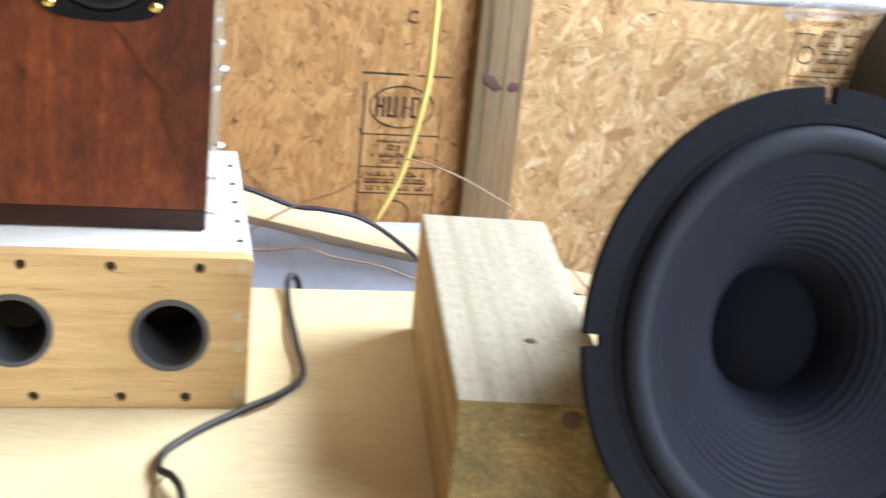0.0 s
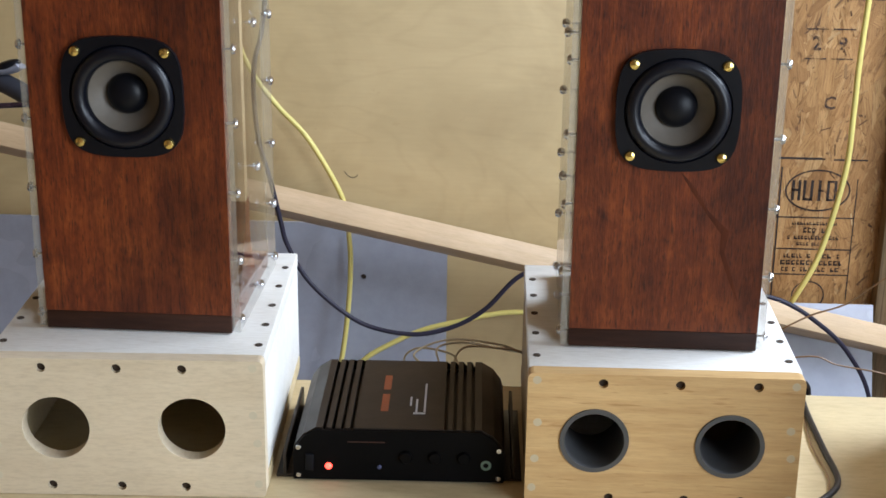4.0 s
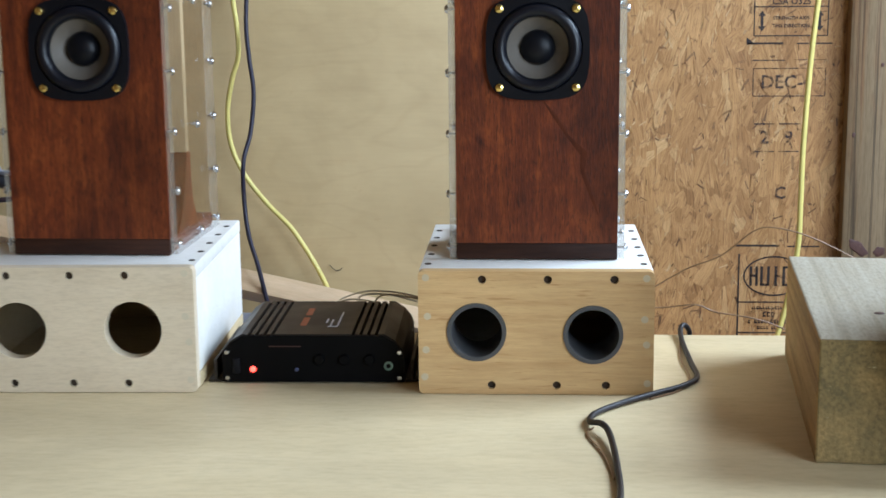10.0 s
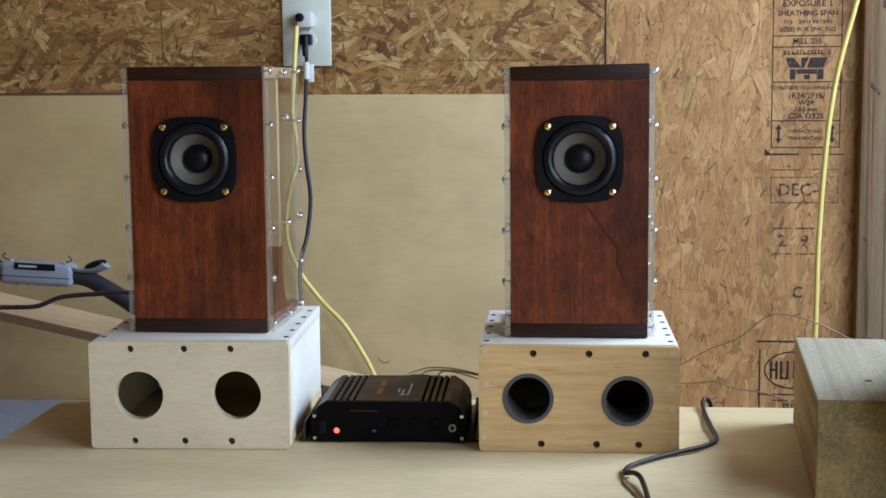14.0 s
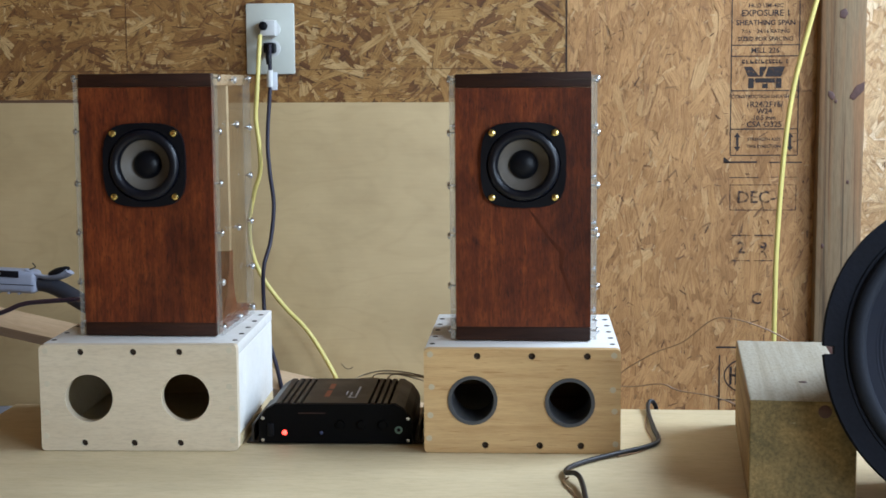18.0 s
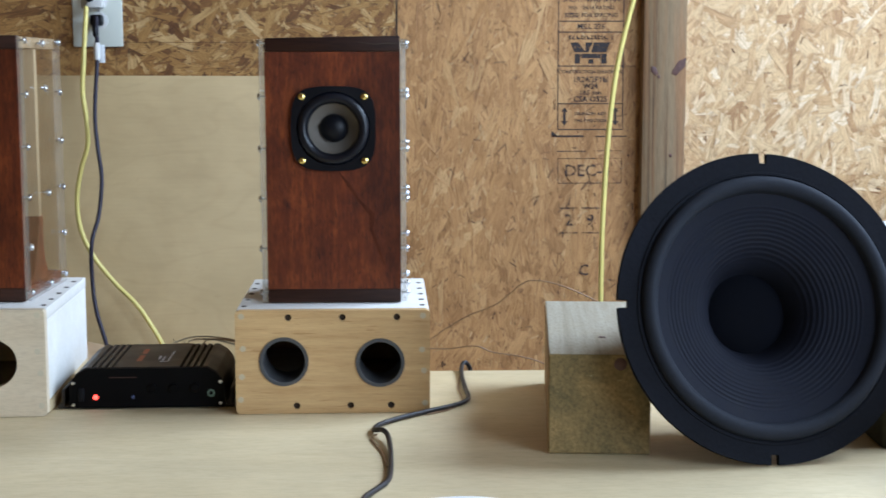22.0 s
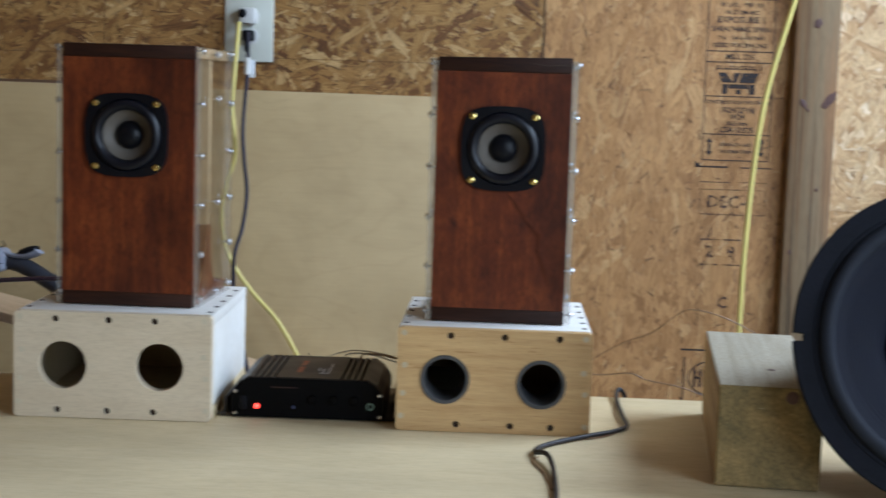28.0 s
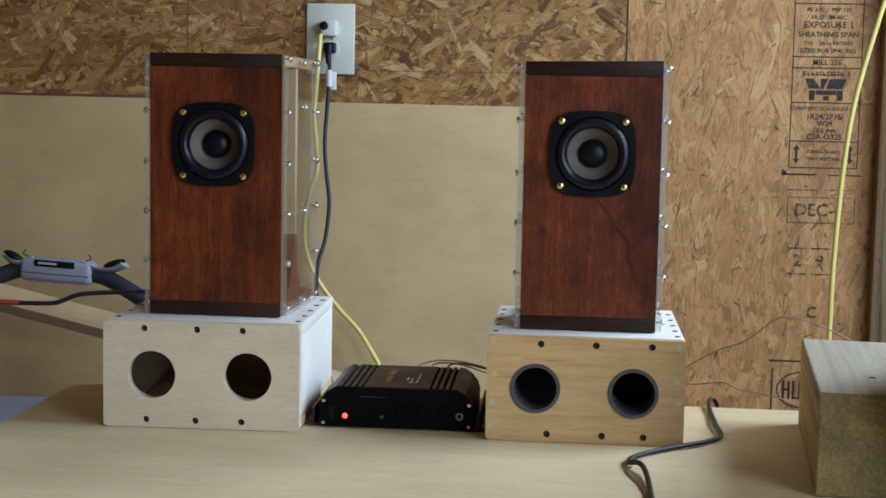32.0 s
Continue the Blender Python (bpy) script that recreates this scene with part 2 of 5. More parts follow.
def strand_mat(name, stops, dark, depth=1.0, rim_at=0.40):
    """Wood strands: a tone for each strand, grain along it and a rim darkened for resin and edge shadow."""
    m, nt, b = material(name)
    g = nt.nodes.new("ShaderNodeNewGeometry")
    tone = ramp(nt, g.outputs["Random Per Island"], stops)
    n = noise_tex(nt, coords(nt, "UV", (16, 240, 1), False), 1.0, 5, 0.6, 0.4)
    c = mixed(nt, "MULTIPLY", 0.9, tone, ramp(nt, n, [(0.30, (0.56, 0.48, 0.40)), (0.46, (0.92, 0.90, 0.87)), (0.7, (1.08, 1.08, 1.08))]))
    fine = noise_tex(nt, coords(nt, "UV", (30, 1100, 1), False), 1.0, 3, 0.6)
    c = mixed(nt, "MULTIPLY", 0.9, c, ramp(nt, fine, [(0.34, (0.55, 0.46, 0.38)), (0.52, (1.03, 1.03, 1.03))]))
    cloud = noise_tex(nt, coords(nt, "Object", (1, 1, 1), False), 9, 4, 0.6, 0.8)
    c = mixed(nt, "MULTIPLY", 1.0, c, ramp(nt, cloud, [(0.32, (0.88, 0.85, 0.82)), (0.50, (1, 1, 1)), (0.68, (1.06, 1.07, 1.09))]))
    # Dark rim in the colour stands for resin and the shadow between strands.
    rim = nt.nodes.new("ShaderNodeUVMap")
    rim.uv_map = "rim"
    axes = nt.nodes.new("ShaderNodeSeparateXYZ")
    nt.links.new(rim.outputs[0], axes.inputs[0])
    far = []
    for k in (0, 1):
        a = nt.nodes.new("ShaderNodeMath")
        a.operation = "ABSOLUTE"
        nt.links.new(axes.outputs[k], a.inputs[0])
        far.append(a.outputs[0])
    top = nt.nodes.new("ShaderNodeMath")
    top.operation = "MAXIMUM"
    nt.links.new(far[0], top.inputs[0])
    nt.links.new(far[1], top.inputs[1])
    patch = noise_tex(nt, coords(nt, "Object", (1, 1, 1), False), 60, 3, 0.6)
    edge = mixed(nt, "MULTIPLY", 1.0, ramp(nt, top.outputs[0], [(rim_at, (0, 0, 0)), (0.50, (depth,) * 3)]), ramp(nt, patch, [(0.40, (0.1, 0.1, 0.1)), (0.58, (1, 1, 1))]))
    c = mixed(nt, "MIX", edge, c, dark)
    dirt = noise_tex(nt, coords(nt, "Object", (1, 1, 0.6), False), 110, 5, 0.75, 0.8)
    c = mixed(nt, "MIX", ramp(nt, dirt, [(0.62, (0, 0, 0)), (0.70, (0.8, 0.8, 0.8))]), c, dark)
    nt.links.new(c, b.inputs["Base Color"])
    b.inputs["Roughness"].default_value = 0.62
    bump(nt, n, b, 0.35)
    return m


def osb_flat(name, a, c3):
    m, nt, b = material(name)
    v = coords(nt, "Object", (1, 1, 1.7), False)
    vo = nt.nodes.new("ShaderNodeTexVoronoi")
    vo.inputs["Scale"].default_value = 28
    nt.links.new(v, vo.inputs["Vector"])
    n = noise_tex(nt, v, 40, 6, 0.7, 1.5)
    c = mixed(nt, "MIX", 0.5, ramp(nt, vo.outputs["Color"], [(0.2, a), (0.8, c3)]), ramp(nt, n, [(0.3, a), (0.7, c3)]))
    nt.links.new(c, b.inputs["Base Color"])
    b.inputs["Roughness"].default_value = 0.65
    bump(nt, n, b, 0.4, 0.002)
    return m


def ink(name, col, lo, hi):
    """Worn stamp ink with gaps where it has rubbed off."""
    m, nt, b = material(name)
    b.inputs["Base Color"].default_value = (*col, 1)
    b.inputs["Roughness"].default_value = 0.7
    n = noise_tex(nt, coords(nt, "Object", (1, 1, 1), False), 75, 5, 0.7)
    t = nt.nodes.new("ShaderNodeBsdfTransparent")
    mx = nt.nodes.new("ShaderNodeMixShader")
    nt.links.new(ramp(nt, n, [(lo, (0, 0, 0)), (hi, (0.9, 0.9, 0.9))]), mx.inputs[0])
    nt.links.new(t.outputs[0], mx.inputs[1])
    nt.links.new(b.outputs[0], mx.inputs[2])
    nt.links.new(mx.outputs[0], nt.nodes["Material Output"].inputs[0])
    return m


def clear(name, rough, face, tone):
    """Clear plastic sheet: seen through straight, with a gloss that grows at a slant and fine smears."""
    m, nt, b = material(name)
    t = nt.nodes.new("ShaderNodeBsdfTransparent")
    t.inputs[0].default_value = (*tone, 1)
    g = nt.nodes.new("ShaderNodeBsdfGlossy")
    n = noise_tex(nt, coords(nt), 30, 4)
    nt.links.new(ramp(nt, n, [(0.3, (rough,) * 3), (0.8, (rough + 0.06,) * 3)]), g.inputs["Roughness"])
    f = nt.nodes.new("ShaderNodeLayerWeight")
    f.inputs["Blend"].default_value = 0.5
    p = nt.nodes.new("ShaderNodeMath")
    p.operation = "POWER"
    p.inputs[1].default_value = 5.0
    k = nt.nodes.new("ShaderNodeMath")
    k.operation = "MULTIPLY_ADD"
    k.inputs[1].default_value, k.inputs[2].default_value = 0.7, face
    nt.links.new(f.outputs["Facing"], p.inputs[0])
    nt.links.new(p.outputs[0], k.inputs[0])
    mx = nt.nodes.new("ShaderNodeMixShader")
    nt.links.new(k.outputs[0], mx.inputs[0])
    nt.links.new(t.outputs[0], mx.inputs[1])
    nt.links.new(g.outputs[0], mx.inputs[2])
    nt.links.new(mx.outputs[0], nt.nodes["Material Output"].inputs[0])
    return m


def cut_edge(name, col, body):
    """Sawn clear plastic: mostly see-through, a little milky."""
    m, nt, b = material(name)
    b.inputs["Base Color"].default_value = (*col, 1)
    b.inputs["Roughness"].default_value = 0.35
    t = nt.nodes.new("ShaderNodeBsdfTransparent")
    t.inputs[0].default_value = (0.95, 0.96, 0.97, 1)
    mx = nt.nodes.new("ShaderNodeMixShader")
    n = noise_tex(nt, coords(nt), 90, 4)
    nt.links.new(ramp(nt, n, [(0.3, (body * 0.85,) * 3), (0.7, (body * 1.15,) * 3)]), mx.inputs[0])
    nt.links.new(t.outputs[0], mx.inputs[1])
    nt.links.new(b.outputs[0], mx.inputs[2])
    nt.links.new(mx.outputs[0], nt.nodes["Material Output"].inputs[0])
    return m


def film_mat(name, col):
    """Thin milky plastic: light comes through it, and it shines where it creases."""
    m, nt, b = material(name)
    b.inputs["Base Color"].default_value = (*col, 1)
    b.inputs["Roughness"].default_value = 0.12
    lit = nt.nodes.new("ShaderNodeBsdfTranslucent")
    lit.inputs[0].default_value = (*col, 1)
    t = nt.nodes.new("ShaderNodeBsdfTransparent")
    body, mx = nt.nodes.new("ShaderNodeMixShader"), nt.nodes.new("ShaderNodeMixShader")
    body.inputs[0].default_value = 0.5
    nt.links.new(lit.outputs[0], body.inputs[1])
    nt.links.new(b.outputs[0], body.inputs[2])
    n = noise_tex(nt, coords(nt), 22, 4)
    nt.links.new(ramp(nt, n, [(0.3, (0.26, 0.26, 0.26)), (0.7, (0.66, 0.66, 0.66))]), mx.inputs[0])
    nt.links.new(t.outputs[0], mx.inputs[1])
    nt.links.new(body.outputs[0], mx.inputs[2])
    nt.links.new(mx.outputs[0], nt.nodes["Material Output"].inputs[0])
    return m


def glow(name, col, power):
    m, nt, b = material(name)
    b.inputs["Base Color"].default_value = (*col, 1)
    b.inputs["Emission Color"].default_value = (*col, 1)
    b.inputs["Emission Strength"].default_value = power
    return m


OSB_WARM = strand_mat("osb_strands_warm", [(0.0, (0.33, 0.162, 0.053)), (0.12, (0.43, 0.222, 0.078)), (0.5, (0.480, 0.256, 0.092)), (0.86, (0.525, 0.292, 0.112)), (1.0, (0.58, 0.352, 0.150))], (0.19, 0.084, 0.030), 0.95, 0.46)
# Upper right tones lifted for sun, lower right tones darkened for shade.
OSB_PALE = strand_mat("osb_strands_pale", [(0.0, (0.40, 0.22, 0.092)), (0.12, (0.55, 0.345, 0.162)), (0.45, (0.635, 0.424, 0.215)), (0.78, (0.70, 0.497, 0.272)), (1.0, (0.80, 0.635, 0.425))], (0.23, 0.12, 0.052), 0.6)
OSB_LOW_SHADED = strand_mat("osb_strands_low_shaded", [(0.0, (0.36, 0.19, 0.076)), (0.12, (0.50, 0.300, 0.131)), (0.45, (0.575, 0.368, 0.174)), (0.78, (0.64, 0.435, 0.222)), (1.0, (0.74, 0.565, 0.350))], (0.22, 0.110, 0.047), 0.65)
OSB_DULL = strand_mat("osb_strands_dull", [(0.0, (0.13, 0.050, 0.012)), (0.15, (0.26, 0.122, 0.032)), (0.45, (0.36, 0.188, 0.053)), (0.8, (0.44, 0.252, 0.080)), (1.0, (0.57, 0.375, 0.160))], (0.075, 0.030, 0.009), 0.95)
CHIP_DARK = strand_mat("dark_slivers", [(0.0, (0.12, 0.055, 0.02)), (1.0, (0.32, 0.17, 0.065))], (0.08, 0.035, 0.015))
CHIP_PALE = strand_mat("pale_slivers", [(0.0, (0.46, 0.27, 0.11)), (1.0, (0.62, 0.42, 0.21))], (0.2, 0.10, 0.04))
OSB_BASE = osb_flat("osb_board", (0.26, 0.14, 0.06), (0.50, 0.31, 0.14))
BIRCH = wood("birch_plywood", (0.635, 0.512, 0.312), (0.565, 0.445, 0.257), (0.7, 3, 3), 14, 0.55, 0.14, None, 0.08, 0.0)
BIRCH_PANEL = rotary("birch_panel", (0.468, 0.336, 0.166), (0.390, 0.270, 0.125), (0.35, 0.226, 0.095))
BIRCH_EDGE = wood("plywood_edge", (0.45, 0.32, 0.17), (0.34, 0.23, 0.12), (9, 9, 1), 12, 0.7, 0.2)
DIVIDER = wood("divider_pine", (0.52, 0.39, 0.215), (0.43, 0.31, 0.16), (9, 9, 1), 12, 0.7, 0.15)
WHITEWASH = wood("whitewashed_birch", (0.765, 0.655, 0.487), (0.655, 0.535, 0.370), (1, 6, 6), 14, 0.55, 0.12, None, 0.15)
WHITE_TOP = wood("whitened_birch", (0.80, 0.79, 0.76), (0.70, 0.68, 0.63), (1, 6, 6), 14, 0.5, 0.10, None, 0.12)
YELLOW_BIRCH = wood("oiled_birch", (0.69, 0.465, 0.222), (0.50, 0.295, 0.118), (0.6, 8, 8), 15, 0.42, 0.15, (0.42, 0.235, 0.090), 0.15, 0.1, (0.36, 0.62))
PINE = wood("pine_plank", (0.70, 0.50, 0.31), (0.58, 0.39, 0.22), (0.6, 9, 9), 14, 0.55, 0.15, None, 0.2)
MAHOGANY = ribboned("stained_mahogany", (0.046, 0.0089, 0.0035), (0.119, 0.0243, 0.0071), (0.222, 0.0535, 0.0137), (0.022, 0.0058, 0.0034))
VEIN = wood("dark_grain", (0.118, 0.026, 0.0075), (0.045, 0.0095, 0.004), (6, 6, 1.3), 42, 0.5, 0.3, None, 0.3, 0.0, (0.3, 0.7), True, 0.2)
WALNUT = wood("dark_walnut", (0.060, 0.023, 0.0125), (0.020, 0.0080, 0.0055), (1, 9, 9), 30, 0.5, 0.3, None, 0.3, 0.0, (0.3, 0.7), True, 0.2)
POST = sawn("weathered_post", (0.375, 0.335, 0.258), (0.345, 0.305, 0.228), (0.285, 0.247, 0.178), (0.335, 0.280, 0.180), 0.3, 120)
POST_END = end_grain("treated_end_grain", (0.285, 0.188, 0.071), (0.135, 0.101, 0.040), (0.14, 0.096, 0.035), (0.46, 0.375, 0.21), (0.03, -0.02), 0.22)
# Brown on the post's sides puts their shade into the colour.
POST_SIDE = sawn("shaded_post_side", (0.43, 0.27, 0.105), (0.34, 0.20, 0.072), (0.22, 0.125, 0.045), (0.27, 0.18, 0.065), 0.6, 110)
POST_GREEN = end_grain("treated_green_wood", (0.050, 0.050, 0.024), (0.018, 0.019, 0.009), (0.018, 0.018, 0.009), (0.17, 0.17, 0.11), (0.02, 0.04), 0.3)
STUD = streaked("weathered_stud", (0.228, 0.156, 0.085), (0.090, 0.060, 0.034), (0.250, 0.133, 0.061), (0.142, 0.072, 0.033))
KNOT = wood("pine_knot", (0.13, 0.055, 0.04), (0.06, 0.027, 0.022), (5, 5, 5), 40, 0.6, 0.3)
ACRYLIC = clear("clear_acrylic", 0.015, 0.03, (0.955, 0.96, 0.96))
CUT_EDGE = cut_edge("sawn_acrylic_edge", (0.60, 0.57, 0.49), 0.30)
FILM = film_mat("plastic_film", (0.66, 0.68, 0.72))
STEEL = plain("screw_steel", (0.62, 0.64, 0.68), 0.25, 1.0, 0.1, 300)
BRASS = plain("brass_screw", (0.80, 0.62, 0.22), 0.25, 1.0, 0.1, 300)
HOLE = plain("dark_hole", (0.045, 0.03, 0.02), 0.9)
SCORE = plain("score_line", (0.12, 0.06, 0.025), 0.9)
BROWN_SHEET = plain("dark_brown_sheet", (0.10, 0.048, 0.022), 0.6, 0, 0.2, 60)
PLUG_PALE = plain("pale_plug", (0.60, 0.53, 0.39), 0.6, 0, 0.1)
PLUG = plain("filled_plug", (0.50, 0.42, 0.28), 0.6, 0, 0.1)
BLACK = plain("black_plastic", (0.0045, 0.0050, 0.0076), 0.40, 0, 0.25, 200, 0.12, 0.2)
RUBBER = plain("black_rubber", (0.0042, 0.0050, 0.0092), 0.36, 0, 0.2, 200, 0.05, 0.34)
PAPER = plain("coated_paper_cone", (0.0080, 0.0091, 0.0152), 0.70, 0, 0.25, 400, 0.2, 0.10)
DUST_CAP = plain("dust_cap_felt", (0.0030, 0.0034, 0.0055), 0.85, 0, 0.25, 400, 0.2, 0.04)
FRAME_BLACK = plain("pressed_frame", (0.0080, 0.0087, 0.0120), 0.8, 0, 0.35, 260, 0.4, 0.06)
FOAM = plain("foam_surround", (0.0145, 0.0166, 0.0228), 0.75, 0, 0.2, 300, 0.2, 0.12)
GREY_CONE = plain("grey_cone", (0.128, 0.112, 0.094), 0.5, 0, 0.08, 300, 0.1)
AMP = plain("anodised_black", (0.025, 0.0185, 0.0142), 0.42, 0.0, 0.2, 200, 0.1, 0.24)
AMP_FRONT = plain("amp_front", (0.0022, 0.0020, 0.0022), 0.5, 0, 0.3, 200, 0.05, 0.08)
ORANGE = plain("orange_print", (0.20, 0.050, 0.018), 0.5, 0, 0.3, 500)
DIM_PRINT = plain("dim_red_print", (0.030, 0.008, 0.006), 0.5)
GREY_PRINT = plain("grey_print", (0.42, 0.42, 0.44), 0.5)
PVC_GREY = plain("grey_pvc", (0.062, 0.063, 0.066), 0.45, 0, 0.12, 120)
PVC_WHITE = plain("white_pvc", (0.72, 0.74, 0.80), 0.4, 0, 0.05)
SHEET_GREY = plain("grey_sheet", (0.370, 0.390, 0.460), 0.24, 0, 0.10, 40, 0.1)
FLOOR = plain("painted_floor", (0.15, 0.14, 0.145), 0.16, 0, 0.3, 22, 0.05, 0.7)
YELLOW = plain("yellow_jacket", (0.70, 0.59, 0.18), 0.45, 0, 0.08, 100)
CORD = plain("black_cord", (0.016, 0.014, 0.015), 0.5, 0, 0.2, 100, 0.08, 0.3)
CORD_BLUE = plain("dark_blue_cord", (0.022, 0.019, 0.034), 0.45, 0, 0.2, 100, 0.08, 0.3)
TAN_WIRE = plain("tan_wire_jacket", (0.36, 0.28, 0.165), 0.5, 0.0, 0.1)
COPPER = plain("thin_copper_wire", (0.21, 0.115, 0.05), 0.5, 0.0, 0.1)
PLATE = plain("cover_plate", (0.60, 0.62, 0.55), 0.35, 0, 0.04, 60, 0.03)
OUTLET = plain("outlet_face", (0.62, 0.62, 0.60), 0.35, 0, 0.04)
WHITE = plain("white_plastic", (0.78, 0.82, 0.86), 0.35, 0, 0.03, 60, 0.03)
GREEN = plain("green_button", (0.42, 0.62, 0.06), 0.4, 0, 0.15, 60)
MDF = wood("pale_board", (0.345, 0.275, 0.175), (0.29, 0.228, 0.142), (2, 2, 2), 20, 0.7, 0.10)
HANDLE = plain("blue_grey_plastic", (0.285, 0.305, 0.375), 0.4, 0, 0.08, 80)
HOSE = plain("dark_hose", (0.020, 0.022, 0.031), 0.5, 0, 0.2, 80)
ROD = plain("painted_rod", (0.030, 0.016, 0.024), 0.28, 0, 0.2, 80, 0.05, 0.6)
RED = plain("red_tip", (0.33, 0.055, 0.03), 0.5)
DARK_BAG = plain("dark_grey_case", (0.024, 0.021, 0.020), 0.6, 0, 0.25, 60, 0.2, 0.2)
INK = ink("stamp_ink", (0.026, 0.017, 0.016), 0.24, 0.44)
INK_FAINT = ink("faint_stamp_ink", (0.045, 0.028, 0.026), 0.34, 0.58)
# Unseen walls and ceiling, brown to warm and dim the bounced light.
WALL_PLAIN = osb_flat("strand_board_side_wall", (0.20, 0.115, 0.055), (0.40, 0.25, 0.12))
CEIL = osb_flat("ceiling_board", (0.20, 0.13, 0.07), (0.36, 0.25, 0.14))
RED_LED = glow("red_led", (1.0, 0.055, 0.035), 4.5)
BLUE_LED = plain("led_lens", (0.05, 0.06, 0.12), 0.2)


# ---------------------------------------------------------------- mesh helpers
def thing(name, label, category, m=None, group="", kind=""):
    ob = new(name)
    ob.empty_display_size = 0.05
    if m is not None:
        ob.matrix_world = m
    return tagged(ob, label, category, group, kind)


def mesh_of(name, bm, *mats):
    me = bpy.data.meshes.new(name)
    bm.to_mesh(me)
    bm.free()
    for mt in mats:
        me.materials.append(mt)
    return me


def smooth(me, angle=40):
    me.polygons.foreach_set("use_smooth", [True] * len(me.polygons))
    me.set_sharp_from_angle(angle=radians(angle))
    return me


def part(name, bm, mats, parent, label="", m=None, soft=True):
    me = bm if isinstance(bm, bpy.types.Mesh) else mesh_of(name, bm, *(mats if isinstance(mats, tuple) else (mats,)))
    if soft:
        smooth(me)
    ob = new(name, me)
    ob.parent = parent
    if m is not None:
        ob.matrix_local = m
    return tagged(ob, label)


def rbox(x0, x1, y0, y1, z0, z1, bevel=0.001, seg=2):
    bm = bmesh.new()
    bmesh.ops.create_cube(bm, size=1)
    for v in bm.verts:
        v.co = Vector(((x0 + x1) / 2 + v.co.x * (x1 - x0), (y0 + y1) / 2 + v.co.y * (y1 - y0), (z0 + z1) / 2 + v.co.z * (z1 - z0)))
    if bevel:
        bmesh.ops.bevel(bm, geom=bm.edges[:], offset=bevel, segments=seg, affect="EDGES", profile=0.5)
    return bm


def lathe(profile, seg=48, closed=False):
    """Turns rows of (radius, height along -y) round the y axis, so that the front looks towards -y."""
    bm = bmesh.new()
    rings = []
    for r, h in profile:
        if r < 1e-6:
            rings.append([bm.verts.new((0, -h, 0))])
        else:
            rings.append([bm.verts.new((r * math.cos(a), -h, r * math.sin(a))) for a in (2 * math.pi * k / seg for k in range(seg))])
    for a, b in zip(rings, rings[1:]):
        for k in range(seg):
            n = (k + 1) % seg
            if len(a) == 1 and len(b) > 1:
                bm.faces.new((a[0], b[n], b[k]))
            elif len(b) == 1 and len(a) > 1:
                bm.faces.new((a[k], a[n], b[0]))
            elif len(a) > 1:
                bm.faces.new((a[k], a[n], b[n], b[k]))
    bmesh.ops.recalc_face_normals(bm, faces=bm.faces[:])
    return bm


def pipe(p, q, r, seg=16):
    bm = bmesh.new()
    a, b = Vector(p), Vector(q)
    bmesh.ops.create_cone(bm, cap_ends=True, segments=seg, radius1=r, radius2=r, depth=(b - a).length,
                          matrix=Matrix.Translation((a + b) / 2) @ (b - a).to_track_quat("Z", "Y").to_matrix().to_4x4())
    return bm


def spline(points, steps=10):
    pts = [Vector(p) for p in points]
    pts = [2 * pts[0] - pts[1]] + pts + [2 * pts[-1] - pts[-2]]
    out = []
    for a, b, c, d in zip(pts, pts[1:], pts[2:], pts[3:]):
        for k in range(steps):
            t = k / steps
            out.append(0.5 * (2 * b + (c - a) * t + (2 * a - 5 * b + 4 * c - d) * t * t + (3 * b - a - 3 * c + d) * t ** 3))
    return out + [pts[-2]]


def sweep(points, r, seg=10, steps=10, wide=1.0, ribs=0.0):
    path = spline(points, steps)
    bm = bmesh.new()
    up, rings = Vector((0.13, 0.31, 0.94)), []
    for k, p in enumerate(path):
        d = (path[min(k + 1, len(path) - 1)] - path[max(k - 1, 0)]).normalized()
        s = d.cross(up).normalized()
        up = s.cross(d).normalized()
        rr = r * (1 + (ribs if k % 2 else 0))
        rings.append([bm.verts.new(p + rr * (wide * math.cos(a) * s + math.sin(a) * up)) for a in (2 * math.pi * j / seg for j in range(seg))])
    for a, b in zip(rings, rings[1:]):
        for j in range(seg):
            bm.faces.new((a[j], a[(j + 1) % seg], b[(j + 1) % seg], b[j]))
    bm.faces.new(rings[0][::-1])
    bm.faces.new(rings[-1])
    bmesh.ops.recalc_face_normals(bm, faces=bm.faces[:])
    return bm


def outline_plate(outer, holes, y0, y1, bevel=0.0):
    """A plate in the x-z plane from y0 (front) to y1, with round holes (x, z, radius)."""
    bm = bmesh.new()

    def loop(pts):
        vs = [bm.verts.new((x, y0, z)) for x, z in pts]
        for a, b in zip(vs, vs[1:] + vs[:1]):
            bm.edges.new((a, b))

    loop(outer)
    for hx, hz, r in holes:
        n = 40 if r > 0.01 else 14
        loop([(hx + r * math.cos(2 * math.pi * k / n), hz + r * math.sin(2 * math.pi * k / n)) for k in range(n)])
    bmesh.ops.triangle_fill(bm, use_beauty=True, use_dissolve=False, edges=bm.edges[:], normal=(0, -1, 0))
    faces = bm.faces[:]
    made = bmesh.ops.extrude_face_region(bm, geom=faces)
    for v in made["geom"]:
        if isinstance(v, bmesh.types.BMVert):
            v.co.y = y1
    bmesh.ops.recalc_face_normals(bm, faces=bm.faces[:])
    return bm


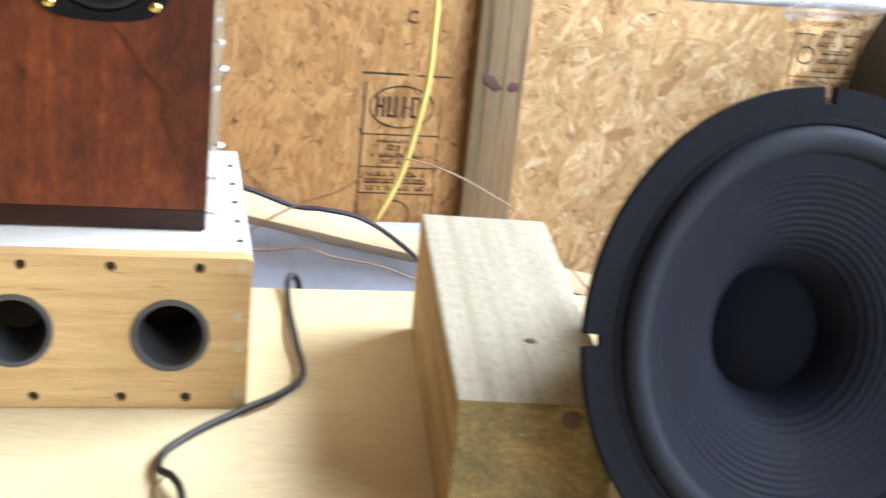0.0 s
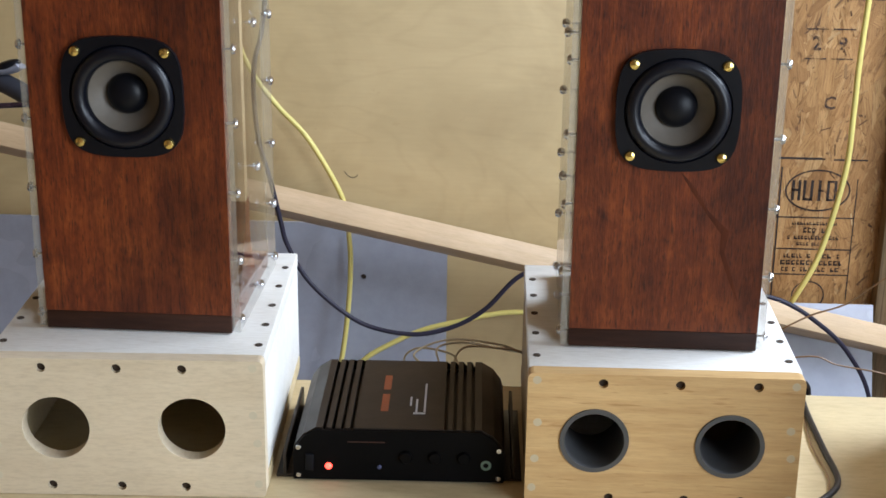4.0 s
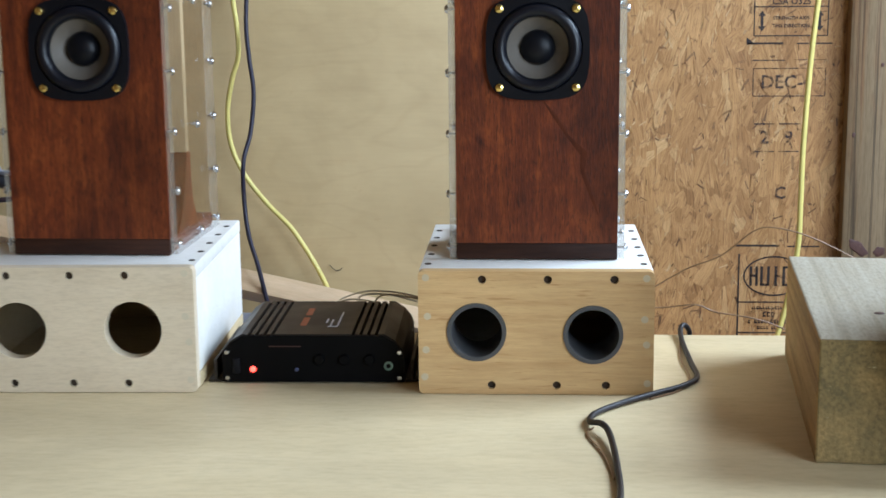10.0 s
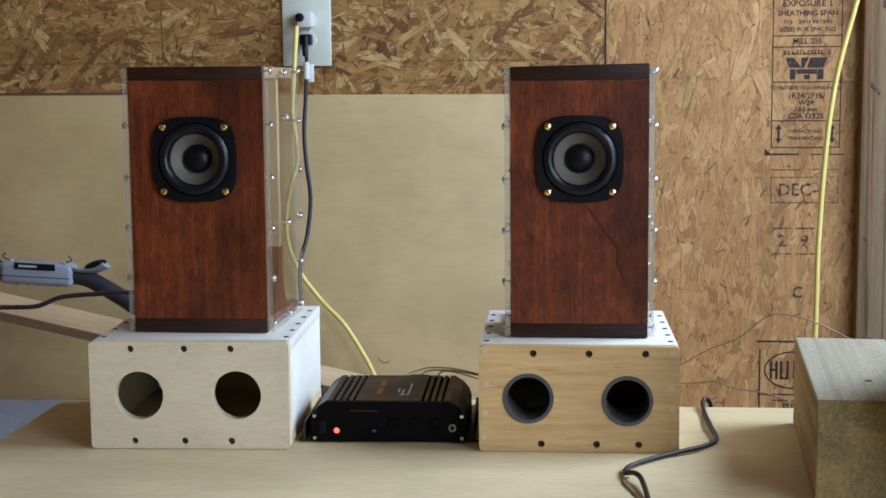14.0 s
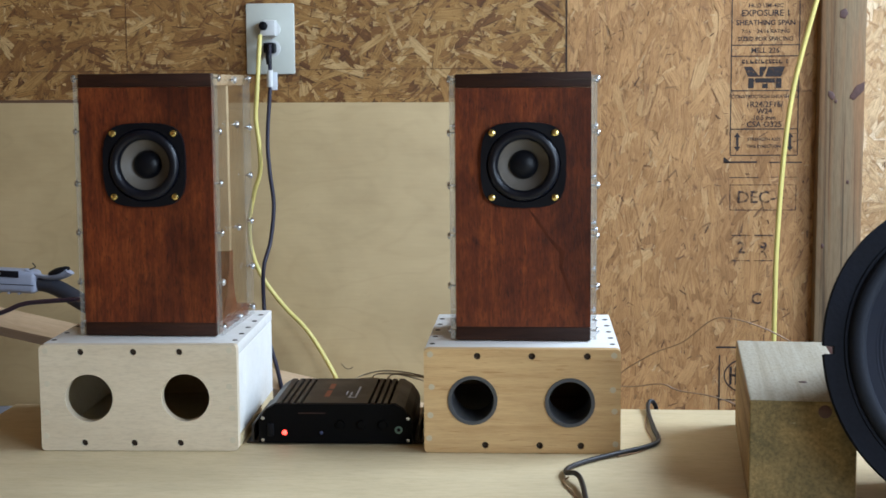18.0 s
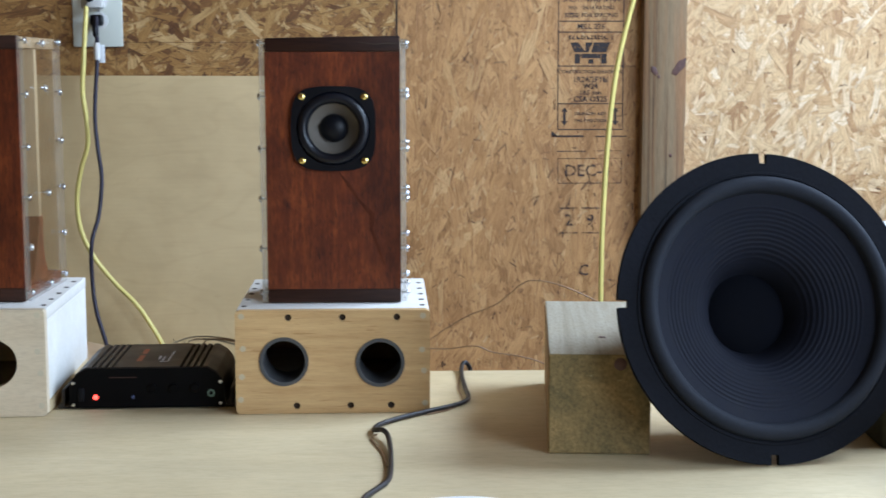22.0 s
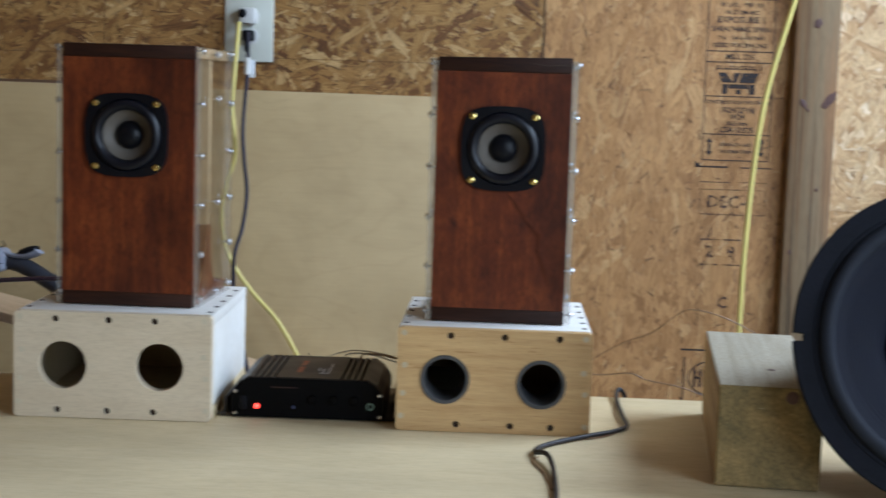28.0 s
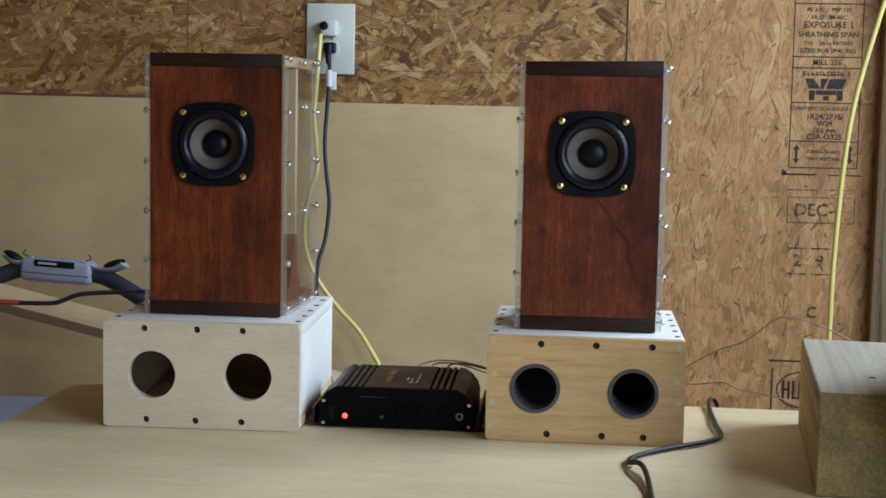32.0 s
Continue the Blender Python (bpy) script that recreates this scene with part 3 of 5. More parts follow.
def letters(body, size, m):
    """The mesh of a line of writing, centred, flat in x-z and facing -y, moved by m."""
    cu = bpy.data.curves.new("writing", "FONT")
    cu.body, cu.size, cu.align_x, cu.align_y, cu.resolution_u = body, size, "CENTER", "CENTER", 2
    cu.offset = 0.02 * size
    ob = bpy.data.objects.new("writing", cu)
    me = bpy.data.meshes.new_from_object(ob)
    bpy.data.objects.remove(ob)
    me.transform(m @ pose(0, 0, 0, 90, 0, 0))
    return me


def quads(rows, y):
    """Flat bars (x0, x1, z0, z1) facing -y."""
    verts, faces = [], []
    for x0, x1, z0, z1 in rows:
        k = len(verts)
        verts += [(x0, y, z0), (x1, y, z0), (x1, y, z1), (x0, y, z1)]
        faces.append((k, k + 1, k + 2, k + 3))
    me = bpy.data.meshes.new("bars")
    me.from_pydata(verts, [], faces)
    return me


def joined(name, meshes, mt):
    bm = bmesh.new()
    for me in meshes:
        bm.from_mesh(me)
        bpy.data.meshes.remove(me)
    return mesh_of(name, bm, mt)


# ---------------------------------------------------------------- the shop
FLOOR_Z, WALL_Y = -0.900, 1.616
SEEN_Z = -0.60


def structure(name, label, mt, bm):
    ob = new(name, mesh_of(name, bm, mt))
    return tagged(ob, label, kind="structure")


floor = structure("floor", "glossy painted grey shop floor", FLOOR, rbox(-2.6, 2.5, -3.1, 1.9, FLOOR_Z - 0.1, FLOOR_Z, 0))
ceiling = structure("ceiling", "strand board ceiling of the shop", CEIL, rbox(-2.6, 2.02, -3.1, 1.9, 2.0, 2.1, 0))
wall_north = structure("wall_north", "unfinished wall of oriented strand board sheets", OSB_BASE, rbox(-2.6, 2.5, WALL_Y, 1.75, FLOOR_Z, 2.0, 0))
structure("wall_west", "plain strand board side wall", WALL_PLAIN, rbox(-2.6, -2.45, -3.0, WALL_Y, FLOOR_Z, 2.0, 0))


def wall_with_opening(name, label, along_x, fixed, thick, lo, hi, a0, a1, z0, z1):
    """A wall in four pieces round an opening from a0 to a1 and z0 to z1, in one mesh."""
    bm = bmesh.new()
    for p0, p1, q0, q1 in ((lo, a0, FLOOR_Z, 2.0), (a1, hi, FLOOR_Z, 2.0), (a0, a1, FLOOR_Z, z0), (a0, a1, z1, 2.0)):
        if p1 - p0 < 1e-4 or q1 - q0 < 1e-4:
            continue
        b = rbox(p0, p1, fixed, fixed + thick, q0, q1, 0) if along_x else rbox(fixed, fixed + thick, p0, p1, q0, q1, 0)
        me = bpy.data.meshes.new("piece")
        b.to_mesh(me)
        b.free()
        bm.from_mesh(me)
        bpy.data.meshes.remove(me)
    return structure(name, label, WALL_PLAIN, bm)


# Unseen walls; openings sized to place the sun patch and limit the sun.
wall_with_opening("wall_east_1", "strand board side wall with a window opening", False, 1.85, 0.15, -0.55, WALL_Y, -0.53, 1.28, 0.50, 1.84)
wall_with_opening("wall_east_2", "strand board side wall with a wide doorway", False, 1.85, 0.15, -3.0, -0.55, -2.45, -1.05, FLOOR_Z, 1.30)
structure("wall_south", "plain strand board shop wall", WALL_PLAIN, rbox(-2.6, 2.15, -3.1, -3.0, FLOOR_Z, 2.0, 0))


def strands(name, x0, x1, z0, z1, count, lean, spread, mt, seed, long=1.0, wide=0.10, lift=0.0, broad=(0.006, 0.022)):
    """Overlapping wood strands pressed into the sheet, each with its own slope."""
    rng = np.random.default_rng(seed)
    cx, cz = rng.uniform(x0, x1, count), rng.uniform(z0, z1, count)
    L = (0.024 + 0.12 * rng.beta(1.3, 2.0, count)) * long
    W = np.maximum(0.0016, L * rng.uniform(0.035, 0.19, count))
    large = rng.random(count) < wide
    L, W = np.where(large, rng.uniform(0.08, 0.19, count), L), np.where(large, rng.uniform(*broad, count), W)
    ang = np.radians(lean + rng.normal(0, spread, count))
    off = rng.permutation(count) / count * 0.0013 + 0.0002 + lift
    u = np.array([-0.46, -0.50, -0.40, 0.0, 0.43, 0.50, 0.42, 0.47, 0.05, -0.44])
    v = np.array([0.10, -0.20, -0.50, -0.46, -0.50, -0.15, 0.05, 0.46, 0.50, 0.45])
    U = L[:, None] * (u + rng.uniform(-0.07, 0.07, (count, 10)))
    V = W[:, None] * (v + rng.uniform(-0.10, 0.10, (count, 10)))
    X = cx[:, None] + U * np.cos(ang)[:, None] - V * np.sin(ang)[:, None]
    Z = cz[:, None] + U * np.sin(ang)[:, None] + V * np.cos(ang)[:, None]
    X, Z = np.clip(X, x0, x1), np.clip(Z, z0, z1)
    tilt = rng.normal(0, 0.05, (count, 2))
    Y = WALL_Y - off[:, None] - np.clip(tilt[:, :1] * V + tilt[:, 1:] * U, -0.0008, 0.0008)
    co = np.stack([X, Y, Z], -1).reshape(-1, 3)
    me = bpy.data.meshes.new(name)
    me.from_pydata(co.tolist(), [], np.arange(count * 10).reshape(-1, 10).tolist())
    uv = me.uv_layers.new(name="grain")
    shift = rng.uniform(0, 50, (count, 1))
    uv.data.foreach_set("uv", np.stack([U + shift, V + shift], -1).reshape(-1).tolist())
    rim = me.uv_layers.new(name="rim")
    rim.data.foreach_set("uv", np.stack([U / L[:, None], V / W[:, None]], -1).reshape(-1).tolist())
    me.materials.append(mt)
    ob = new(name, me)
    ob.parent = wall_north
    return tagged(ob, kind="stuff")


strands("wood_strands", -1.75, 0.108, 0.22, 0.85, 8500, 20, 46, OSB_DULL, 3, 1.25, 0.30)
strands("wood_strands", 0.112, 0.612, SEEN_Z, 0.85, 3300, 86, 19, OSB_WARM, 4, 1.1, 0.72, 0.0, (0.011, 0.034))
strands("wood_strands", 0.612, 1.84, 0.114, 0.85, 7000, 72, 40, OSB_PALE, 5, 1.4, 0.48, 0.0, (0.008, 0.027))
strands("wood_strands", 0.612, 1.84, SEEN_Z, 0.114, 7500, 74, 36, OSB_LOW_SHADED, 6, 1.45, 0.30)
for x0, x1, z0, count, lean, mt, seed in ((-1.75, 0.108, 0.22, 1100, 20, CHIP_DARK, 13), (0.112, 0.60, SEEN_Z, 1500, 70, CHIP_DARK, 14), (0.69, 1.84, SEEN_Z, 1000, 40, CHIP_DARK, 15),
                                        (-1.75, 0.108, 0.22, 900, 20, CHIP_PALE, 16), (0.112, 0.60, SEEN_Z, 900, 60, CHIP_PALE, 17), (0.69, 1.84, SEEN_Z, 900, 40, CHIP_PALE, 18)):
    strands("wood_slivers", x0, x1, z0, 0.85, count, lean, 40, mt, seed, 0.22, 0.0, 0.0006)
part("sheet_gap", rbox(1.25, 1.84, WALL_Y - 0.0025, WALL_Y + 0.01, 0.1115, 0.1165, 0), HOLE, wall_north)
part("sheet_gap", rbox(0.1085, 0.1115, WALL_Y - 0.0012, WALL_Y + 0.01, FLOOR_Z, 0.85, 0), HOLE, wall_north)

# thin lines pressed into the sheets
part("score_line", rbox(-1.75, 0.106, WALL_Y - 0.0026, WALL_Y, 0.3885, 0.3895, 0), SCORE, wall_north)
part("score_line", rbox(-0.7955, -0.7945, WALL_Y - 0.0026, WALL_Y, 0.34, 0.85, 0), SCORE, wall_north)
part("score_line", rbox(-0.4595, -0.4585, WALL_Y - 0.0026, WALL_Y, 0.30, 0.388, 0), SCORE, wall_north)

# stamps printed on the sheets
INK_Y = WALL_Y - 0.0024


def line_of(body, size, x, z, turn=0, wide=1.0):
    return letters(body, size, Matrix.Translation((x, INK_Y, z)) @ pose(0, 0, 0, 0, turn, 0) @ Matrix.Diagonal((wide, 1, 1, 1)))


def frame_bars(x0, x1, z0, z1, t, rows=()):
    out = [(x0 - t / 2, x0 + t / 2, z0, z1), (x1 - t / 2, x1 + t / 2, z0, z1), (x0, x1, z0 - t / 2, z0 + t / 2), (x0, x1, z1 - t / 2, z1 + t / 2)]
    return out + [(x0, x1, z - t / 2, z + t / 2) for z in rows]


def dashes(cx, w, z, h, seed):
    """Bars of letter size in a row, for print that has worn past reading."""
    rng, x, out = random.Random(seed), cx - w, []
    while x < cx + w:
        step = h * rng.uniform(0.45, 0.95)
        if rng.random() > 0.12:
            out.append((x, min(cx + w, x + step), z - h / 2, z - h / 2 + h * rng.uniform(0.25, 0.5)))
            out.append((x, x + step * 0.35, z - h / 2, z + h / 2))
            if rng.random() > 0.5:
                out.append((x, min(cx + w, x + step), z + h * 0.25, z + h / 2))
        x += step + h * 0.22
    return out


def ring(cx, cz, rx, rz, t, n=40):
    verts, faces = [], []
    for k in range(n):
        a = 2 * math.pi * k / n
        for s in (0, t):
            verts.append((cx + (rx - s) * math.cos(a), INK_Y, cz + (rz - s) * math.sin(a)))
    for k in range(n):
        j = (k + 1) % n
        faces.append((2 * k, 2 * j, 2 * j + 1, 2 * k + 1))
    me = bpy.data.meshes.new("ring")
    me.from_pydata(verts, [], faces)
    return me


def poly(pts):
    me = bpy.data.meshes.new("poly")
    me.from_pydata([(x, INK_Y, z) for x, z in pts], [], [tuple(range(len(pts)))])
    return me


def arrow(x, z0, z1, w):
    h = w * 1.4
    return [poly([(x - w, z0 + h), (x, z0), (x + w, z0 + h)]), poly([(x - w, z1 - h), (x + w, z1 - h), (x, z1)]), quads([(x - w * 0.35, x + w * 0.35, z0 + h, z1 - h)], INK_Y)]


CX = 0.508
stamp = [quads(frame_bars(0.441, 0.575, 0.210, 0.60, 0.0022, (0.536, 0.431, 0.409, 0.340, 0.263)), INK_Y)]
for body, size, z in (("EXPOSURE 1", 0.0175, 0.494), ("SHEATHING SPAN", 0.0145, 0.475), ("7/16    24/16 RATING", 0.0105, 0.458), ("SIZED FOR SPACING", 0.0120, 0.443),
                      ("MILL 226", 0.0150, 0.420), ("CONSTRUCTION SHEATHING", 0.0098, 0.328), ("1R24/2F16/", 0.0160, 0.312), ("W24", 0.0150, 0.2985), ("10.5 mm", 0.0130, 0.2855),
                      ("CSA O325", 0.0160, 0.272), ("STRENGTH AXIS", 0.0090, 0.242), ("THIS DIRECTION", 0.0090, 0.228), ("PS 2-92    PRP 133", 0.0115, 0.524), ("HUD UM-40C", 0.0115, 0.509)):
    stamp.append(line_of(body, size, CX, z))
stamp += [quads(dashes(0.508, 0.046, 0.398, 0.008, 5), INK_Y)]
stamp += [poly([(0.466, 0.388), (0.482, 0.388), (0.497, 0.369), (0.497, 0.388), (0.512, 0.388), (0.503, 0.368), (0.474, 0.368)]),
          poly([(0.515, 0.388), (0.548, 0.388), (0.540, 0.368), (0.508, 0.368)]),
          quads([(0.475, 0.486, 0.345, 0.365), (0.530, 0.541, 0.345, 0.365), (0.489, 0.528, 0.356, 0.365), (0.503, 0.514, 0.345, 0.354)], INK_Y)]
stamp += arrow(0.455, 0.218, 0.256, 0.007) + arrow(0.560, 0.218, 0.256, 0.007)
stamp += [quads([(0.430, 0.495, 0.1945, 0.198), (0.520, 0.585, 0.1945, 0.197)], INK_Y), poly([(0.428, 0.208), (0.442, 0.196), (0.428, 0.194)])]
part("printed_stamp", joined("printed_stamp", stamp, INK), None, wall_north, "black mill stamp with sheathing ratings", soft=False)
stamp = [quads([(0.440, 0.500, 0.164, 0.166), (0.515, 0.575, 0.165, 0.1665)] + frame_bars(0.442, 0.574, 0.099, 0.150, 0.002), INK_Y), line_of("DEC-4", 0.034, 0.503, 0.124),
         quads([(0.446, 0.484, 0.046, 0.0485), (0.492, 0.530, 0.046, 0.0485), (0.446, 0.484, -0.006, -0.0035), (0.492, 0.530, -0.006, -0.0035)], INK_Y),
         line_of("2", 0.034, 0.466, 0.021), line_of("9", 0.034, 0.510, 0.021), line_of("C", 0.032, 0.498, -0.084)]
part("printed_stamp", joined("printed_stamp", stamp, INK_FAINT), None, wall_north, "faded black date stamp with numerals", soft=False)
stamp = [quads([(0.418, 0.500, -0.186, -0.182), (0.515, 0.575, -0.187, -0.184), (0.424, 0.427, -0.45, -0.20), (0.560, 0.562, -0.45, -0.22), (0.424, 0.561, -0.295, -0.2925), (0.424, 0.561, -0.355, -0.3525), (0.424, 0.561, -0.404, -0.4015)], INK_Y),
         ring(0.492, -0.243, 0.058, 0.039, 0.003), ring(0.492, -0.443, 0.030, 0.028, 0.0025)]
stamp += [quads([(x, x + 0.005, -0.262, -0.224) for x in (0.446, 0.457, 0.466, 0.479, 0.493, 0.508, 0.521)] + [(0.446, 0.462, -0.245, -0.240), (0.466, 0.484, -0.262, -0.257), (0.493, 0.503, -0.245, -0.241), (0.508, 0.520, -0.262, -0.258), (0.508, 0.520, -0.228, -0.224)], INK_Y)]
stamp += [quads(sum((dashes(0.492, w, z, h, int(-1000 * z)) for w, z, h in ((0.040, -0.305, 0.006), (0.028, -0.318, 0.009), (0.046, -0.332, 0.007), (0.034, -0.344, 0.006), (0.050, -0.367, 0.008), (0.055, -0.380, 0.009), (0.052, -0.393, 0.008))), []), INK_Y)]
part("printed_stamp", joined("printed_stamp", stamp, INK), None, wall_north, "black maker's stamp with an oval emblem", soft=False)

CX = 1.260
stamp = [quads(frame_bars(1.197, 1.325, -0.44, 0.05, 0.002, (-0.150, -0.204, -0.251)) + [(1.200, 1.236, -0.072, -0.070), (1.284, 1.322, -0.072, -0.070)], INK_Y), ring(1.222, -0.110, 0.017, 0.017, 0.003)]
for body, size, z in (("24/16", 0.024, -0.013), ("SIZED FOR SPACING", 0.0130, -0.036), ("EXPOSURE 1", 0.0130, -0.052), ("507", 0.0185, -0.071), ("STRENGTH AXIS", 0.0135, -0.163), ("EJE DE", 0.0120, -0.178), ("RESISTENCIA", 0.0130, -0.192),
                      ("THIS SIDE DOWN", 0.0165, -0.219), ("ESTE LADO ABAJO", 0.0165, -0.238), ("ROOF CLIPS", 0.0125, -0.265), ("RECOMMENDED", 0.0130, -0.281)):
    stamp.append(line_of(body, size, CX, z))
stamp += [quads(sum((dashes(1.278, w, z, 0.0085, int(-1000 * z)) for w, z in ((0.036, -0.089), (0.026, -0.104), (0.030, -0.120), (0.038, -0.137))), []), INK_Y)]
part("printed_stamp", joined("printed_stamp", stamp, INK), None, wall_north, "black rating stamp in two languages", soft=False)
CX = 1.258
stamp = [quads(frame_bars(1.200, 1.316, 0.206, 0.66, 0.002, (0.253, 0.422)) + [(1.203, 1.236, 0.342, 0.344), (1.282, 1.314, 0.342, 0.344)], INK_Y), ring(1.294, 0.383, 0.014, 0.014, 0.003)]
for body, size, z in (("7/16 CATEGORY", 0.0130, 0.406), ("507", 0.0185, 0.343), ("EXPOSURE 1", 0.0120, 0.324), ("SIZED FOR SPACING", 0.0130, 0.310), ("24/16", 0.0250, 0.288), ("RATED SHEATHING", 0.0130, 0.268)):
    stamp.append(line_of(body, size, CX, z, 180))
stamp += [quads(sum((dashes(1.243, w, z, 0.0085, int(1000 * z)) for w, z in ((0.030, 0.390), (0.022, 0.376), (0.036, 0.361))), []), INK_Y)]
stamp += [poly([(1.206, 0.243), (1.236, 0.243), (1.222, 0.218)]), quads([(1.244, 1.253, 0.218, 0.243), (1.253, 1.266, 0.218, 0.228)], INK_Y), poly([(1.278, 0.243), (1.308, 0.243), (1.294, 0.218)])]
part("printed_stamp", joined("printed_stamp", stamp, INK), None, wall_north, "black rating stamp printed upside down", soft=False)

rng = random.Random(31)
stamp = []
for cx, cz, r in ((1.338, 0.192, 0.0075), (1.338, 0.168, 0.004), (1.338, 0.130, 0.012), (1.290, 0.127, 0.004), (1.346, -0.09, 0.005), (1.340, -0.16, 0.004), (1.345, -0.215, 0.006)):
    stamp.append(poly([(cx + r * (0.6 + 0.6 * rng.random()) * math.cos(k * 0.7), cz + r * (0.6 + 0.6 * rng.random()) * math.sin(k * 0.7)) for k in range(9)]))
part("ink_blots", joined("ink_blots", stamp, INK), None, wall_north, "smeared black ink blots", soft=False)

# stud nailed flat on the wall
stud = thing("wall_stud", "weathered treated wooden stud against the strand board wall", "stud")
bm = bmesh.new()
N = 14
prof = [(0.6090, 1.584), (0.6100, 1.580), (0.6130, 1.578), (0.6935, 1.578), (0.6970, 1.580), (0.6985, 1.584), (0.6985, WALL_Y - 0.0027), (0.6090, WALL_Y - 0.0027)]
rows = []
for k in range(N + 1):
    z = FLOOR_Z + 0.001 + (2.0 - FLOOR_Z - 0.002) * k / N
    sway = 0.0015 * math.sin(2.3 * z)
    rows.append([bm.verts.new((x + sway, y, z)) for x, y in prof])
for a, b in zip(rows, rows[1:]):
    for j in range(len(prof)):
        bm.faces.new((a[j], a[(j + 1) % len(prof)], b[(j + 1) % len(prof)], b[j]))
bm.faces.new(rows[0][::-1])
bm.faces.new(rows[-1])
bmesh.ops.recalc_face_normals(bm, faces=bm.faces[:])
part("timber", bm, STUD, stud)


def knot(x, z, rx, rz, turn, y=1.5775):
    bm = bmesh.new()
    bmesh.ops.create_uvsphere(bm, u_segments=20, v_segments=8, radius=1)
    for v in bm.verts:
        wob = 1 + 0.12 * math.sin(5 * math.atan2(v.co.z, v.co.x) + 9 * x)
        v.co = Vector((v.co.x * rx * wob, v.co.y * 0.0009, v.co.z * rz * wob))
    part("knot", bm, KNOT, stud, m=Matrix.Translation((x, y, z)) @ pose(0, 0, 0, 0, turn, 0))


for args in ((0.6845, 0.338, 0.0085, 0.021, 38), (0.6335, 0.330, 0.006, 0.010, -30), (0.6425, 0.318, 0.003, 0.004, 0), (0.654, 0.490, 0.008, 0.010, 20), (0.669, 0.158, 0.003, 0.004, 0), (0.622, 0.03, 0.003, 0.005, 0), (0.639, -0.181, 0.022, 0.010, 40), (0.678, -0.188, 0.011, 0.009, -20)):
    knot(*args)

# leaning plywood panel, grey sheet, plank
panel = thing("plywood_panel", "large pale birch plywood sheet leaning on the wall", "plywood")
bm = rbox(-2.44, 0.0, -0.006, 0.006, 0.0, 1.2208, 0.0008)
part("sheet", bm, BIRCH_PANEL, panel, m=Matrix.Translation((0.06, 1.5397, FLOOR_Z + 0.0005)) @ pose(0, 0, 0, -3.0, 0, 0) @ pose(0, 0, 0, 0, 0.25, 0))
# Only its top edge shows, as a dark brown strip above the plywood.
backing = thing("dark_back_sheet", "thin dark brown sheet rising just above the pale plywood", "hardboard")
part("sheet", rbox(-2.2, -0.70, 1.6102, 1.6132, FLOOR_Z + 0.001, 0.3305, 0.0004), BROWN_SHEET, backing)
# Scratch on the plywood, built as a thin dark thread.
wisp = thing("plywood_scratch", "short dark bent scratch on the plywood", "wire")
part("strand", sweep([(-0.352, 1.5675, -0.2140), (-0.3470, 1.566, -0.2195), (-0.3400, 1.5655, -0.2245), (-0.3325, 1.566, -0.2240), (-0.3277, 1.567, -0.2200)], 0.0007, 6, 6), CORD, wisp)



def grey_sheet(label, x0, x1, top, y, lean, hole):
    ob = thing("grey_board", label, "board", Matrix.Translation((0, y, FLOOR_Z + 0.003)) @ pose(0, 0, 0, -lean, 0, 0))
    h = (top - FLOOR_Z - 0.003) / math.cos(radians(lean))
    part("face", outline_plate([(x0, 0), (x1, 0), (x1, h), (x0, h)], [(hole, h - 0.0985, 0.0050)] if hole else [], 0.0, 0.006), SHEET_GREY, ob)
    if hole:
        part("hole_lining", outline_plate([(hole - 0.007, h - 0.1055), (hole + 0.007, h - 0.1055), (hole + 0.007, h - 0.0915), (hole - 0.007, h - 0.0915)], [], 0.0045, 0.0055), HOLE, ob)


grey_sheet("smooth blue-grey sheet standing against the plywood", -2.2, -0.1665, -0.306, 1.5215, 2.9, -0.317)
grey_sheet("glossy blue-grey sheet leaning on the strand board", 0.215, 0.600, -0.440, 1.390, 21.0, 0)
plank = thing("pine_plank", "long pale planed pine stick propped on a slant", "plank")
a, b = Vector((-1.45, 1.380, 0.032)), Vector((0.86, 1.520, -0.514))
way = (b - a).normalized()
across = Vector((0, -0.5, -0.87))
across = (across - way * across.dot(way)).normalized()
bm = rbox(0, (b - a).length, 0, 0.040, 0, 0.060, 0.0018)
rot = Matrix((way, across, way.cross(across))).transposed().to_4x4()
part("board", bm, PINE, plank, m=Matrix.Translation(a) @ rot)

# ---------------------------------------------------------------- the bench
bench = thing("workbench", "wide birch plywood workbench top on plain wooden legs", "workbench")
bm = bmesh.new()
vs = [bm.verts.new(p) for p in ((-0.53, -0.66, 0), (1.55, -0.66, 0), (1.55, 0.175, 0), (0.45, 0.199, 0), (-0.53, 0.203, 0))]
face = bm.faces.new(vs)
made = bmesh.ops.extrude_face_region(bm, geom=[face])
for v in made["geom"]:
    if isinstance(v, bmesh.types.BMVert):
        v.co.z = -0.018
bmesh.ops.recalc_face_normals(bm, faces=bm.faces[:])
bmesh.ops.bevel(bm, geom=bm.edges[:], offset=0.0008, segments=1, affect="EDGES")
part("top", bm, BIRCH, bench)
for x in (-0.46, 1.46):
    for y in (-0.58, 0.09):
        part("leg", rbox(x - 0.044, x + 0.044, y - 0.044, y + 0.044, FLOOR_Z, -0.0185, 0.002), BIRCH_EDGE, bench)


# ---------------------------------------------------------------- speaker boxes
def dot(x, y, z, r, axis="y", depth=0.004):
    bm = bmesh.new()
    turn = pose(0, 0, 0, 90, 0, 0) if axis == "y" else Matrix()
    bmesh.ops.create_cone(bm, cap_ends=True, segments=14, radius1=r, radius2=r, depth=depth, matrix=Matrix.Translation((x, y, z)) @ turn)
    return bm


